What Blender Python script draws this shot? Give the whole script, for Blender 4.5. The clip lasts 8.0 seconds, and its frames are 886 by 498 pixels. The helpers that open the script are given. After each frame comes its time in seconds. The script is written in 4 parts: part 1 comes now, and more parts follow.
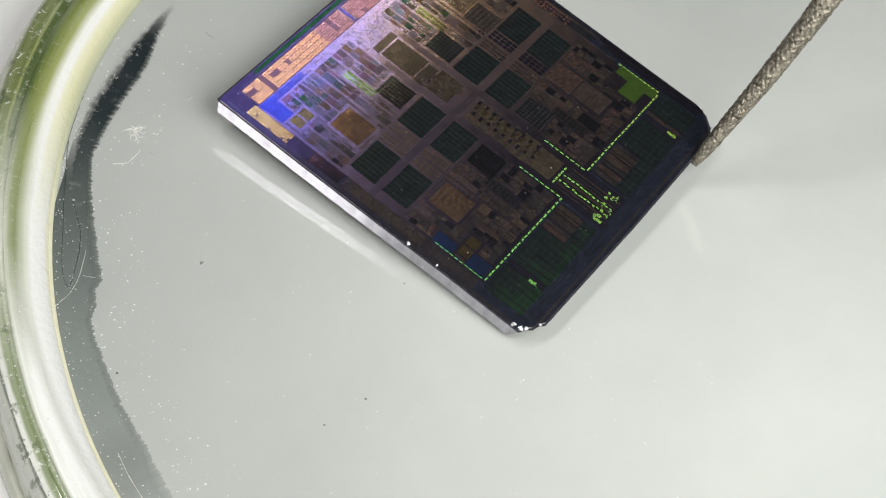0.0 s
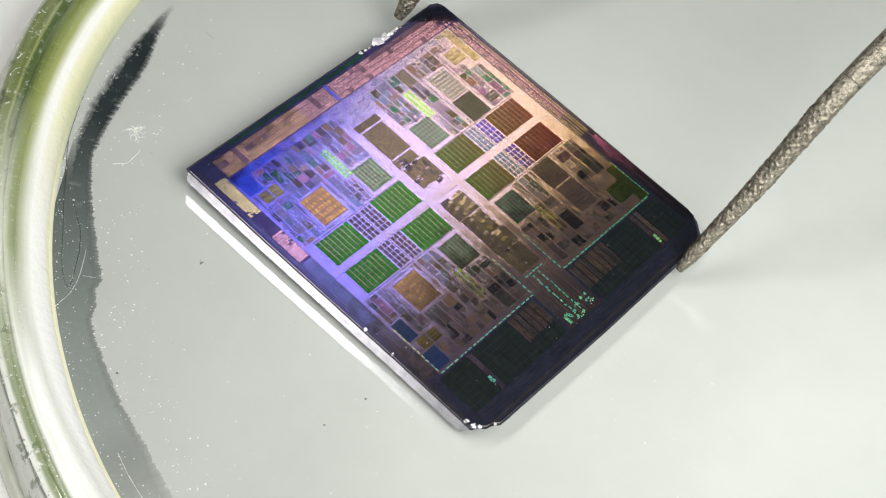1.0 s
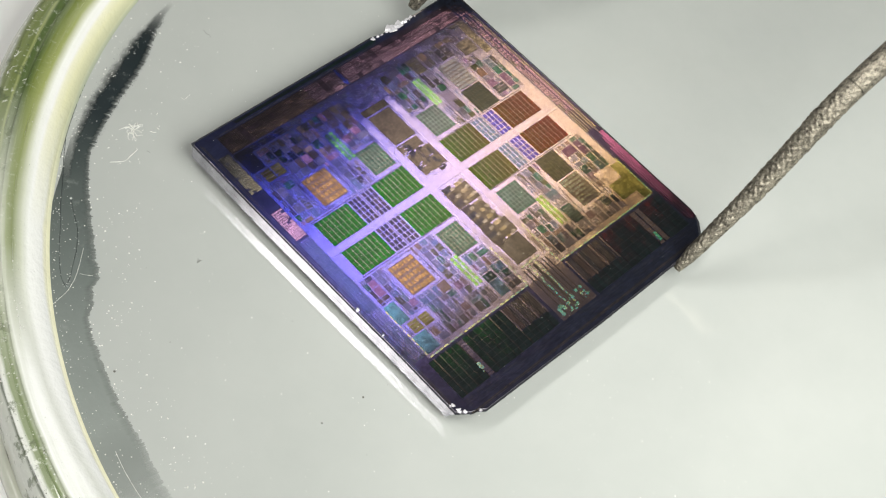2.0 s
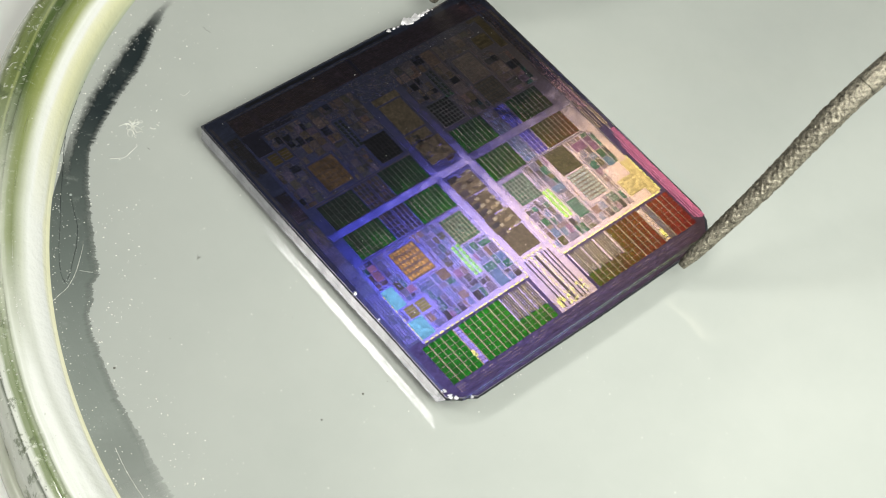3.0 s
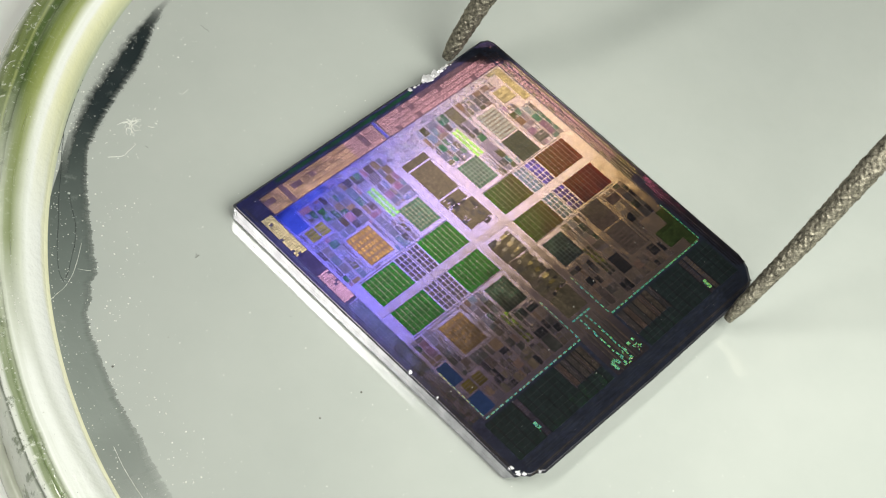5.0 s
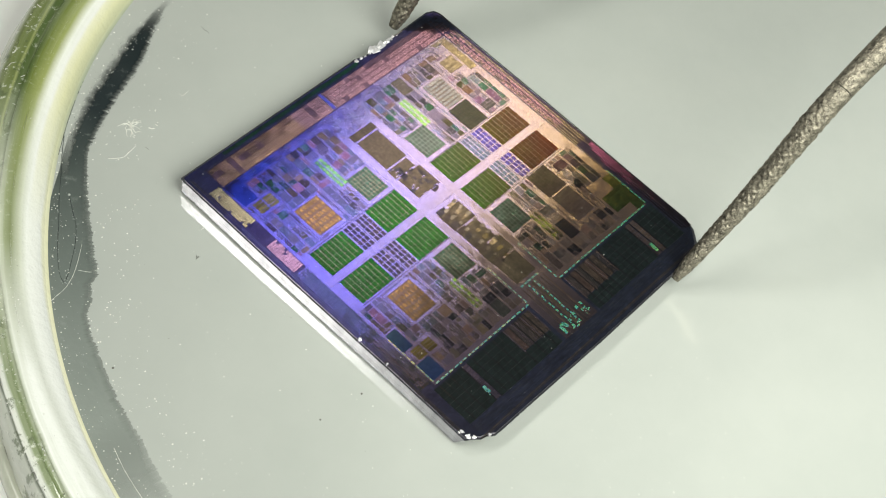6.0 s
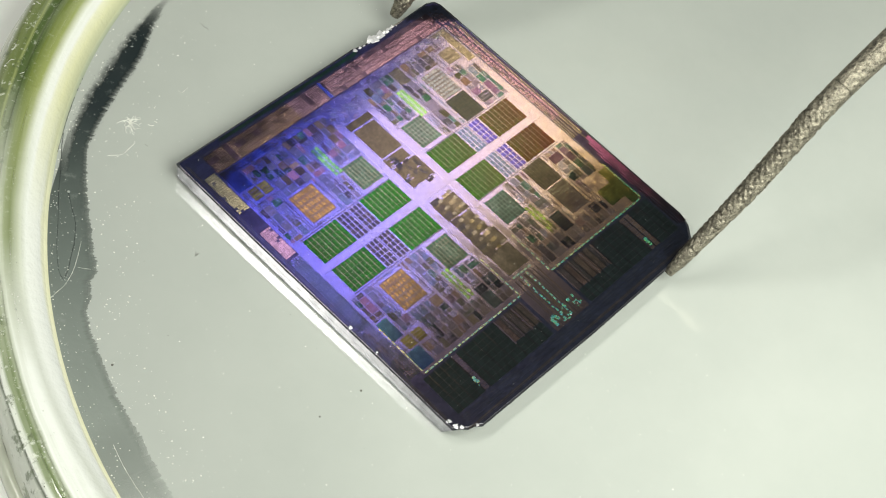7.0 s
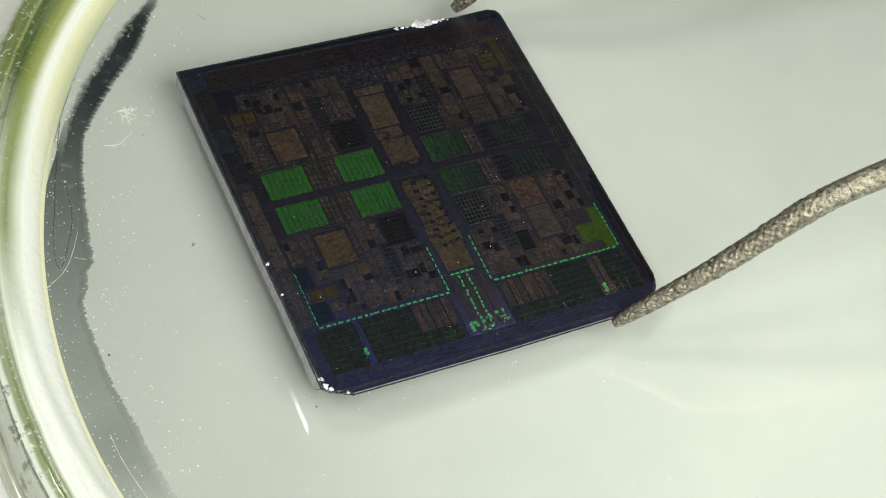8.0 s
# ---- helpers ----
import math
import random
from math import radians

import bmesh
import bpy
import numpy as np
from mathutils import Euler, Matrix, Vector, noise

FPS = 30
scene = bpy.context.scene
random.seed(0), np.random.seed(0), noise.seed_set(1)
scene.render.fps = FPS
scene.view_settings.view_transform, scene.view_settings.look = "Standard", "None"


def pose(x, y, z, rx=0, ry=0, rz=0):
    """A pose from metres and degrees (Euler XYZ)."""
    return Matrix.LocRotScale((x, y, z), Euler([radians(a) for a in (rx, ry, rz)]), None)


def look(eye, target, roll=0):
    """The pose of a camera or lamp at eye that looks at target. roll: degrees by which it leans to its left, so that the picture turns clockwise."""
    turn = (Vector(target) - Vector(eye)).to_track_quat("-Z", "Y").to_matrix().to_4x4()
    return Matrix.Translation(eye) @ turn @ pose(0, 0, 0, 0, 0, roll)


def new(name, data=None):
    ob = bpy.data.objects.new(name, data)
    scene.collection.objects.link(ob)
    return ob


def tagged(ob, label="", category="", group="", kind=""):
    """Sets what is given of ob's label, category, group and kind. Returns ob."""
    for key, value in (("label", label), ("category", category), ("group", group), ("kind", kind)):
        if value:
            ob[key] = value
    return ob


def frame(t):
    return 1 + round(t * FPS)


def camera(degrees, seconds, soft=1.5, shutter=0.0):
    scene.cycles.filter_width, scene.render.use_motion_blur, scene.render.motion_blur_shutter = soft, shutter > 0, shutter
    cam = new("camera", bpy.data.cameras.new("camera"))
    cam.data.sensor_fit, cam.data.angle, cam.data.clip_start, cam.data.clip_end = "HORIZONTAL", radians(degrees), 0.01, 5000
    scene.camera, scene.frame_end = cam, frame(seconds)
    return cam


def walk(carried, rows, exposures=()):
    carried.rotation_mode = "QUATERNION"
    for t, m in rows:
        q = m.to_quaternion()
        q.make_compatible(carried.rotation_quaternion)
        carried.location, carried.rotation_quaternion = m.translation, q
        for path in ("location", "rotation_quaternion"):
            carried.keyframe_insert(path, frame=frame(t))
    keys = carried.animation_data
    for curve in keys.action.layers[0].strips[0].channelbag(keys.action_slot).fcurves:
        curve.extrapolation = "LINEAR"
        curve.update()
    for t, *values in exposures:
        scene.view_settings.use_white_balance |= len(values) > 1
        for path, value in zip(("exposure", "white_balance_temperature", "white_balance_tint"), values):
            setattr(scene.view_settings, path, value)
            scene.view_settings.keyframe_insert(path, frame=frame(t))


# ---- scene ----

def pm(x, y, z, rx, ry, rz):
    """A pose from millimetres and degrees."""
    return pose(x / 1000, y / 1000, z / 1000, rx, ry, rz)


cam = camera(31.82, 8.0, soft=1.1)
CAMERA_ROWS = [
    (0.0, pm(0.000, -25.864, 36.148, 34.61, -9.74, 14.12)),
    (0.5, pm(0.000, -25.864, 36.148, 34.58, -9.74, 14.12)),
    (1.0, pm(0.000, -25.864, 36.148, 34.61, -9.74, 14.12)),
    (1.5, pm(0.000, -25.864, 36.148, 34.59, -9.80, 14.08)),
    (3.0, pm(0.000, -25.864, 36.148, 34.43, -9.82, 14.06)),
    (3.5, pm(0.000, -25.864, 36.148, 34.37, -9.85, 14.04)),
    (4.0, pm(0.000, -25.864, 36.148, 34.37, -9.85, 14.04)),
    (5.5, pm(0.000, -25.864, 36.148, 34.40, -9.88, 14.02)),
    (6.0, pm(0.000, -25.864, 36.148, 34.43, -9.86, 14.03)),
    (6.5, pm(0.000, -25.864, 36.148, 34.37, -9.88, 14.02)),
    (7.0, pm(0.000, -25.864, 36.148, 34.32, -9.88, 14.02)),
    (7.5, pm(0.000, -25.864, 36.148, 34.11, -9.94, 13.98)),
    (8.0, pm(0.000, -25.864, 36.148, 33.97, -9.98, 13.95)),
]
DIE_ROWS = [
    (0.0, pm(-0.354, 4.470, 1.147, 3.32, -1.96, 67.06)),
    (0.1, pm(-0.426, 3.654, 1.279, 3.84, -1.58, 67.67)),
    (0.2, pm(-0.656, 1.929, 1.199, 3.08, -3.04, 66.17)),
    (0.3, pm(-0.585, 0.586, 0.885, 1.93, -0.85, 65.69)),
    (0.4, pm(-0.655, 0.663, 0.857, 1.44, -1.11, 64.56)),
    (0.5, pm(-0.927, 0.642, 0.870, 1.72, -0.96, 63.18)),
    (0.7, pm(-0.657, 0.942, 0.817, 1.25, -0.83, 62.24)),
    (1.0, pm(-0.216, 1.349, 0.767, 0.73, 0.19, 61.17)),
    (1.5, pm(-0.202, 1.528, 0.763, 0.70, 0.15, 59.48)),
    (2.8, pm(-0.137, 1.975, 0.905, -0.05, 0.15, 54.78)),
    (3.0, pm(-0.080, 1.967, 0.853, -0.90, -0.36, 54.24)),
    (3.5, pm(0.491, 1.599, 0.756, -0.75, 0.22, 53.59)),
    (3.8, pm(1.031, 0.942, 0.895, -0.73, 0.55, 53.45)),
    (4.0, pm(1.191, 0.873, 0.727, -0.92, -0.84, 53.67)),
    (4.2, pm(1.510, 0.662, 0.695, -0.71, -0.70, 54.32)),
    (5.3, pm(1.601, 0.354, 0.607, 0.27, 0.01, 60.46)),
    (5.5, pm(0.888, 0.640, 0.640, 0.39, -0.30, 60.75)),
    (5.7, pm(0.222, 0.847, 0.716, 0.77, 0.06, 61.04)),
    (6.0, pm(-0.106, 0.950, 0.635, 0.33, 0.00, 60.91)),
    (6.5, pm(-0.118, 0.924, 0.644, 0.47, -0.16, 61.82)),
    (7.0, pm(-0.301, 1.108, 0.647, 0.54, -0.22, 59.66)),
    (7.2, pm(0.233, 0.980, 0.682, 0.27, 0.61, 58.23)),
    (7.4, pm(0.810, 0.822, 0.631, -0.47, 0.38, 55.38)),
    (7.5, pm(1.027, 1.070, 0.607, -0.47, 0.14, 53.78)),
    (7.6, pm(1.197, 1.096, 0.657, -0.53, 0.08, 51.56)),
    (7.7, pm(0.681, 0.360, 1.561, -4.46, -0.84, 48.35)),
    (7.8, pm(0.006, 0.638, 1.426, -1.96, 0.46, 45.51)),
    (7.9, pm(-0.594, 0.439, 1.038, -0.75, 2.75, 42.38)),
    (8.0, pm(-1.016, 0.627, 1.226, -0.92, 1.84, 38.32)),
]
TOOL_ROWS = [
    (0.0, pm(6.313, 5.408, 0.780, 3.05, -5.05, 67.05)),
    (0.1, pm(6.226, 4.663, 0.837, 3.15, -9.60, 67.58)),
    (0.2, pm(6.028, 2.765, 0.921, 1.94, -15.99, 66.25)),
    (0.3, pm(6.107, 1.350, 0.590, 1.06, -10.71, 65.93)),
    (0.4, pm(6.053, 1.294, 0.628, 0.84, -7.88, 64.76)),
    (0.5, pm(5.794, 1.111, 0.603, 1.23, -6.57, 63.32)),
    (0.7, pm(6.072, 1.300, 0.590, 0.96, -4.12, 62.34)),
    (1.0, pm(6.518, 1.576, 0.530, 0.75, 0.39, 61.17)),
    (1.5, pm(6.537, 1.555, 0.532, 0.71, 0.26, 59.48)),
    (2.8, pm(6.582, 1.450, 0.750, -0.06, 0.05, 54.79)),
    (3.0, pm(6.636, 1.378, 0.815, -0.82, 0.59, 54.18)),
    (3.5, pm(7.199, 0.934, 0.627, -0.05, 3.80, 53.40)),
    (3.8, pm(7.738, 0.260, 0.785, -0.54, 2.83, 53.31)),
    (4.0, pm(7.901, 0.217, 0.719, -0.80, 0.57, 53.58)),
    (4.2, pm(8.227, 0.084, 0.658, -0.66, -0.15, 54.29)),
    (5.3, pm(8.339, 0.496, 0.428, -0.11, -4.19, 60.66)),
    (5.5, pm(7.625, 0.818, 0.468, -0.06, -5.38, 60.99)),
    (5.7, pm(6.957, 1.059, 0.484, 0.38, -4.34, 61.22)),
    (6.0, pm(6.631, 1.145, 0.450, 0.04, -3.38, 61.06)),
    (6.5, pm(6.614, 1.227, 0.456, 0.32, -1.84, 61.89)),
    (7.0, pm(6.438, 1.158, 0.454, 0.54, -0.21, 59.66)),
    (7.2, pm(6.971, 0.859, 0.467, 0.33, 1.31, 58.20)),
    (7.4, pm(7.535, 0.365, 0.504, -0.34, 1.83, 55.29)),
    (7.5, pm(7.738, 0.427, 0.495, -0.32, 1.95, 53.68)),
    (7.6, pm(7.878, 0.195, 0.555, -0.34, 2.27, 51.44)),
    (7.7, pm(7.293, -0.912, 1.910, -4.17, 2.57, 47.92)),
    (7.8, pm(6.556, -0.963, 1.445, -1.58, 5.13, 45.14)),
    (7.9, pm(5.852, -1.523, 0.798, -0.23, 9.22, 42.00)),
    (8.0, pm(5.279, -1.783, 1.057, -0.26, 10.09, 37.82)),
]
walk(cam, CAMERA_ROWS, [(0.0, -0.02, 6500, 10), (0.4, 0.10, 6510, 10), (1.0, 0.10, 6530, 9), (1.7, 0.05, 6550, 9), (2.8, 0.05, 6700, 4), (5.3, 0.0, 6750, 2), (8.0, 0.05, 6800, 0)])

MM = 0.001

# ---- world and lamps ----
world = bpy.data.worlds.new("room")
scene.world = world
world.use_nodes = True
world.node_tree.nodes["Background"].inputs[0].default_value = (0.80, 0.95, 1.0, 1)
world.node_tree.nodes["Background"].inputs[1].default_value = 0.05


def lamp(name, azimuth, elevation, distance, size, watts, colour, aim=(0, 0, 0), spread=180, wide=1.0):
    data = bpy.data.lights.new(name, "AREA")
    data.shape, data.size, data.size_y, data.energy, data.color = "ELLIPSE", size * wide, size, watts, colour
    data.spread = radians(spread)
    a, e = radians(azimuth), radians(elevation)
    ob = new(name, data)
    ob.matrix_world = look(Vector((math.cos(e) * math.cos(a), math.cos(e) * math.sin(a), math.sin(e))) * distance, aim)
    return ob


lamp("desk_lamp", 156, 69, 0.20, 0.033, 0.080, (1.0, 0.97, 0.94))
lamp("second_desk_lamp", 206, 54.5, 0.20, 0.029, 0.108, (1.0, 0.97, 0.94), wide=2.0)
# Added fill lamp close by on the right; it brightens the floor there.
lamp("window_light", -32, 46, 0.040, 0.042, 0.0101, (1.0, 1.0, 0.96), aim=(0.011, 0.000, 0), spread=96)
scene.view_settings.exposure = 0.0


# ---- materials ----
def material(name):
    m = bpy.data.materials.new(name)
    m.use_nodes = True
    m.node_tree.nodes.clear()
    out = m.node_tree.nodes.new("ShaderNodeOutputMaterial")
    return m, m.node_tree, out


def node(nt, kind, **sets):
    n = nt.nodes.new(kind)
    for k, v in sets.items():
        n.inputs[k].default_value = v
    return n


def calc(nt, op, a, b=None):
    n = nt.nodes.new("ShaderNodeMath")
    n.operation = op
    for i, v in enumerate((a, b)):
        if v is None:
            continue
        if isinstance(v, (int, float)):
            n.inputs[i].default_value = v
        else:
            nt.links.new(v, n.inputs[i])
    return n.outputs[0]


def noise_of(nt, scale, detail=3.0, rough=0.6, stretch=None):
    """A noise value by the object's own coordinates; scale in cells per metre."""
    co = nt.nodes.new("ShaderNodeTexCoord").outputs["Object"]
    if stretch:
        mp = node(nt, "ShaderNodeMapping", Scale=stretch)
        nt.links.new(co, mp.inputs["Vector"])
        co = mp.outputs[0]
    n = node(nt, "ShaderNodeTexNoise", Scale=scale, Detail=detail, Roughness=rough)
    nt.links.new(co, n.inputs["Vector"])
    return n.outputs["Fac"]


def ramp(nt, fac, *stops):
    r = nt.nodes.new("ShaderNodeValToRGB")
    el = r.color_ramp.elements
    while len(el) < len(stops):
        el.new(0.5)
    for e, (p, c) in zip(el, stops):
        e.position, e.color = p, (c, c, c, 1) if isinstance(c, (int, float)) else (*c, 1)
    nt.links.new(fac, r.inputs[0])
    return r.outputs[0]


def bump(nt, height, strength, distance):
    b = node(nt, "ShaderNodeBump", Strength=strength, Distance=distance)
    nt.links.new(height, b.inputs["Height"])
    return b.outputs[0]


def surface(name, dark, light, scale, rough=(0.4, 0.5), metal=0.0, relief=0.0, relief_scale=None, stretch=None, **more):
    """A plain material whose colour, gloss and relief vary by noise."""
    m, nt, out = material(name)
    b = node(nt, "ShaderNodeBsdfPrincipled", Metallic=metal, **{k.replace("_", " "): v for k, v in more.items()})
    n = noise_of(nt, scale, 5.0, 0.65, stretch)
    nt.links.new(ramp(nt, n, (0.3, dark), (0.7, light)), b.inputs["Base Color"])
    nt.links.new(ramp(nt, n, (0.3, rough[0]), (0.7, rough[1])), b.inputs["Roughness"])
    if relief:
        nt.links.new(bump(nt, noise_of(nt, relief_scale or scale * 6, 4.0), 0.6, relief), b.inputs["Normal"])
    nt.links.new(b.outputs[0], out.inputs[0])
    return m


# The lean of the facets, fitted so each colour shows at its place in the camera's view.
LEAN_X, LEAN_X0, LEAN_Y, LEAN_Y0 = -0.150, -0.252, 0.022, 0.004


GAIN = 1.34


def iridescent(name, tint, other=None, centres=(0.68, 0.52, 0.28), rough=0.172, shift=0.0, gain=0.05, cells=0.0, contrast=0.6,
               base=(0.004, 0.0035, 0.006), base_rough=0.30, extra=(), stretch=0.58, uneven=1.0):
    """Etched silicon. The fine lines throw red, green and blue to three angles: one glossy lobe each, leaning along the
    die's own x. centres: where on the die each colour shows. cells: size in mm of the fine pattern that breaks it up.
    extra: further orders, leaned to shine where the camera should see them, each a lean, a colour, a roughness and, if
    need be, a stretch of its own. stretch: how much wider each lobe is along x. uneven: how much the facets' lean
    wanders from place to place."""
    m, nt, out = material(name)
    b = node(nt, "ShaderNodeBsdfPrincipled", Roughness=base_rough)
    pick = [base, base] if isinstance(base[0], float) else base
    pick = ramp(nt, nt.nodes.new("ShaderNodeObjectInfo").outputs["Random"], *[(i / len(pick), c) for i, c in enumerate(pick)])
    last = b.outputs[0]
    mix = nt.nodes.new("ShaderNodeMix")
    mix.data_type = "RGBA"
    mix.inputs[6].default_value = (*tint, 1)
    mix.inputs[7].default_value = (*(other or tint), 1)
    nt.links.new(nt.nodes.new("ShaderNodeObjectInfo").outputs["Random"], mix.inputs[0])
    sep = nt.nodes.new("ShaderNodeSeparateColor")
    nt.links.new(mix.outputs[2], sep.inputs[0])
    grain = ramp(nt, noise_of(nt, 9000, 2.0), (0.3, 0.55), (0.7, 1.2))
    if cells:
        co = nt.nodes.new("ShaderNodeTexCoord").outputs["Object"]
        br = node(nt, "ShaderNodeTexBrick", Scale=1.0 / (cells * MM))
        br.inputs["Color1"].default_value = (1.2, 1.2, 1.2, 1)
        br.inputs["Color2"].default_value = (1 - contrast, 1 - contrast, 1 - contrast, 1)
        br.inputs["Mortar"].default_value = (0.5, 0.5, 0.5, 1)
        br.inputs["Mortar Size"].default_value = 0.03
        br.inputs["Brick Width"].default_value = 0.9
        br.inputs["Row Height"].default_value = 0.4
        nt.links.new(co, br.inputs["Vector"])
        grain = calc(nt, "MULTIPLY", grain, br.outputs["Color"])
    worn = nt.nodes.new("ShaderNodeVectorMath")
    worn.operation = "SCALE"
    nt.links.new(pick, worn.inputs[0])
    nt.links.new(calc(nt, "MULTIPLY", grain, ramp(nt, noise_of(nt, 2200, 4.0, 0.7), (0.32, 0.72), (0.68, 1.3))), worn.inputs["Scale"])
    nt.links.new(worn.outputs[0], b.inputs["Base Color"])
    grain = calc(nt, "MULTIPLY", grain, gain * GAIN)
    along = nt.nodes.new("ShaderNodeVectorTransform")
    along.vector_type, along.convert_from, along.convert_to = "VECTOR", "OBJECT", "WORLD"
    along.inputs[0].default_value = (0, 1, 0)
    info = nt.nodes.new("ShaderNodeObjectInfo").outputs["Random"]
    wander = calc(nt, "ADD", calc(nt, "MULTIPLY", calc(nt, "SUBTRACT", noise_of(nt, 2400, 4.0, 0.75), 0.5), 0.050 * uneven),
                  calc(nt, "MULTIPLY", calc(nt, "SUBTRACT", info, 0.5), 0.014 * uneven))
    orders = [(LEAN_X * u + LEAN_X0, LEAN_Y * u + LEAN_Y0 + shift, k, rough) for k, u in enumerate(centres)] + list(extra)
    for lean_x, lean_y, k, width, *own in orders:
        vec = node(nt, "ShaderNodeCombineXYZ", X=lean_x, Z=1.0)
        nt.links.new(calc(nt, "ADD", wander, lean_y), vec.inputs["Y"])
        tr = nt.nodes.new("ShaderNodeVectorTransform")
        tr.vector_type, tr.convert_from, tr.convert_to = "NORMAL", "OBJECT", "WORLD"
        nt.links.new(vec.outputs[0], tr.inputs[0])
        g = node(nt, "ShaderNodeBsdfAnisotropic", Roughness=width)
        g.distribution = "BECKMANN"
        g.inputs["Anisotropy"].default_value = own[0] if own else stretch
        nt.links.new(along.outputs[0], g.inputs["Tangent"])
        if isinstance(k, int):
            com = nt.nodes.new("ShaderNodeCombineColor")
            nt.links.new(calc(nt, "MULTIPLY", sep.outputs[k], grain), com.inputs[k])
            nt.links.new(com.outputs[0], g.inputs["Color"])
        else:
            g.inputs["Color"].default_value = (*[c * GAIN for c in k], 1)
        nt.links.new(tr.outputs[0], g.inputs["Normal"])
        add = nt.nodes.new("ShaderNodeAddShader")
        nt.links.new(last, add.inputs[0])
        nt.links.new(g.outputs[0], add.inputs[1])
        last = add.outputs[0]
    nt.links.new(last, out.inputs[0])
    return m


M_FLOOR = surface("dish_floor", (0.430, 0.450, 0.432), (0.480, 0.498, 0.478), 140, (0.03, 0.05), Specular_IOR_Level=1.0)
M_TABLE = surface("table_white", (0.84, 0.84, 0.83), (0.89, 0.89, 0.88), 60, (0.5, 0.6))
CX, CY, RAD = 5.833, 2.778, 17.396


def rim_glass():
    """Pressed green glass, warped and scuffed: bands of reflected light and dark that follow the ring, painted into its
    colour.
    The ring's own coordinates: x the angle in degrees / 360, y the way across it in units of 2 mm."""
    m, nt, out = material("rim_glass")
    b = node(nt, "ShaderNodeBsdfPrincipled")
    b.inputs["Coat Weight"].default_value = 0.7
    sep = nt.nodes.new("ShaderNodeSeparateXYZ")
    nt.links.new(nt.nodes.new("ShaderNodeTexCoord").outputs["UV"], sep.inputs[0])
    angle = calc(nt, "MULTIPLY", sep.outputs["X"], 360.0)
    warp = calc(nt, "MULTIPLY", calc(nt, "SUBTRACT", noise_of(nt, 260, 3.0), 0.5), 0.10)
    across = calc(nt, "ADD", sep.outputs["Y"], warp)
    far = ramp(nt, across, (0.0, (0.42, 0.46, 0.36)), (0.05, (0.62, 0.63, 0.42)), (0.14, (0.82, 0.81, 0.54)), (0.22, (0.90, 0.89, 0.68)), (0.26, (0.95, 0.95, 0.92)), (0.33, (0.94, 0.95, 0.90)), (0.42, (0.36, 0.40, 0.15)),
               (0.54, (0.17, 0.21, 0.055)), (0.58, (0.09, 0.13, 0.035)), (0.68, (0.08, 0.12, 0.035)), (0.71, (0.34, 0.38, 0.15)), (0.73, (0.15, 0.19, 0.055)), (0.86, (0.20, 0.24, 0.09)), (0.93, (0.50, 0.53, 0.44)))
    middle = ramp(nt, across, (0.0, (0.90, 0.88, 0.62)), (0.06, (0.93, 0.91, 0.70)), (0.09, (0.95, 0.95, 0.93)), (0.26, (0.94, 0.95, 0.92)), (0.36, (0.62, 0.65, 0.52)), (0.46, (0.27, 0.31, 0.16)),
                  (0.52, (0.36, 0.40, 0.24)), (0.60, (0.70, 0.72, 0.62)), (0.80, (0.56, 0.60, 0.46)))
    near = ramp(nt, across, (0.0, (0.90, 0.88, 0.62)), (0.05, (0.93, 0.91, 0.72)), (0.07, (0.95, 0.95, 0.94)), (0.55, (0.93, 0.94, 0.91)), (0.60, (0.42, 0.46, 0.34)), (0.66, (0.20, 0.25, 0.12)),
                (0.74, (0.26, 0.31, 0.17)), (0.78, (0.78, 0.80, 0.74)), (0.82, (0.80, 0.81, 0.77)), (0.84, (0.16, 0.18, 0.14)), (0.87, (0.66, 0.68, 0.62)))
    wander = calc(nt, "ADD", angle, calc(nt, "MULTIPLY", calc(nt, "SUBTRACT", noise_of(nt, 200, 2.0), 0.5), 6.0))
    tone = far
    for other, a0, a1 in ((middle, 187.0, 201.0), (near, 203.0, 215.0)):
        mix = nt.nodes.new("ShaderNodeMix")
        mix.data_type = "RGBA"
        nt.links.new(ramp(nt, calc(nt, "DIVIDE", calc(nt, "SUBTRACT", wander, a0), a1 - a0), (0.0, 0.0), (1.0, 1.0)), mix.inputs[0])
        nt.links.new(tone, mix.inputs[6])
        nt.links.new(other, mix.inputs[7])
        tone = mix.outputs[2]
    flow = node(nt, "ShaderNodeCombineXYZ")
    nt.links.new(calc(nt, "MULTIPLY", angle, 0.10), flow.inputs[0])
    nt.links.new(calc(nt, "MULTIPLY", sep.outputs["Y"], 11.0), flow.inputs[1])
    streak = node(nt, "ShaderNodeTexNoise", Scale=1.0, Detail=3.0)
    nt.links.new(flow.outputs[0], streak.inputs["Vector"])
    streak = calc(nt, "MULTIPLY", ramp(nt, streak.outputs[0], (0.48, 0.0), (0.66, 0.24)), ramp(nt, across, (0.28, 0.0), (0.42, 1.0)))
    # a grey streak of reflection, painted as colour, that winds across the ring
    thread = calc(nt, "ABSOLUTE", calc(nt, "SUBTRACT", across, calc(nt, "MULTIPLY", calc(nt, "SUBTRACT", 245.5, angle), 0.0110)))
    thread = calc(nt, "MULTIPLY", ramp(nt, thread, (0.005, 0.48), (0.11, 0.0)), ramp(nt, calc(nt, "DIVIDE", calc(nt, "SUBTRACT", angle, 202.0), 8.0), (0.0, 0.0), (1.0, 1.0)))
    scuff = ramp(nt, noise_of(nt, 5200, 6.0, 0.75), (0.57, 0.0), (0.66, 1.0))
    scuff = calc(nt, "MULTIPLY", scuff, ramp(nt, across, (0.46, 0.10), (0.84, 0.90)))
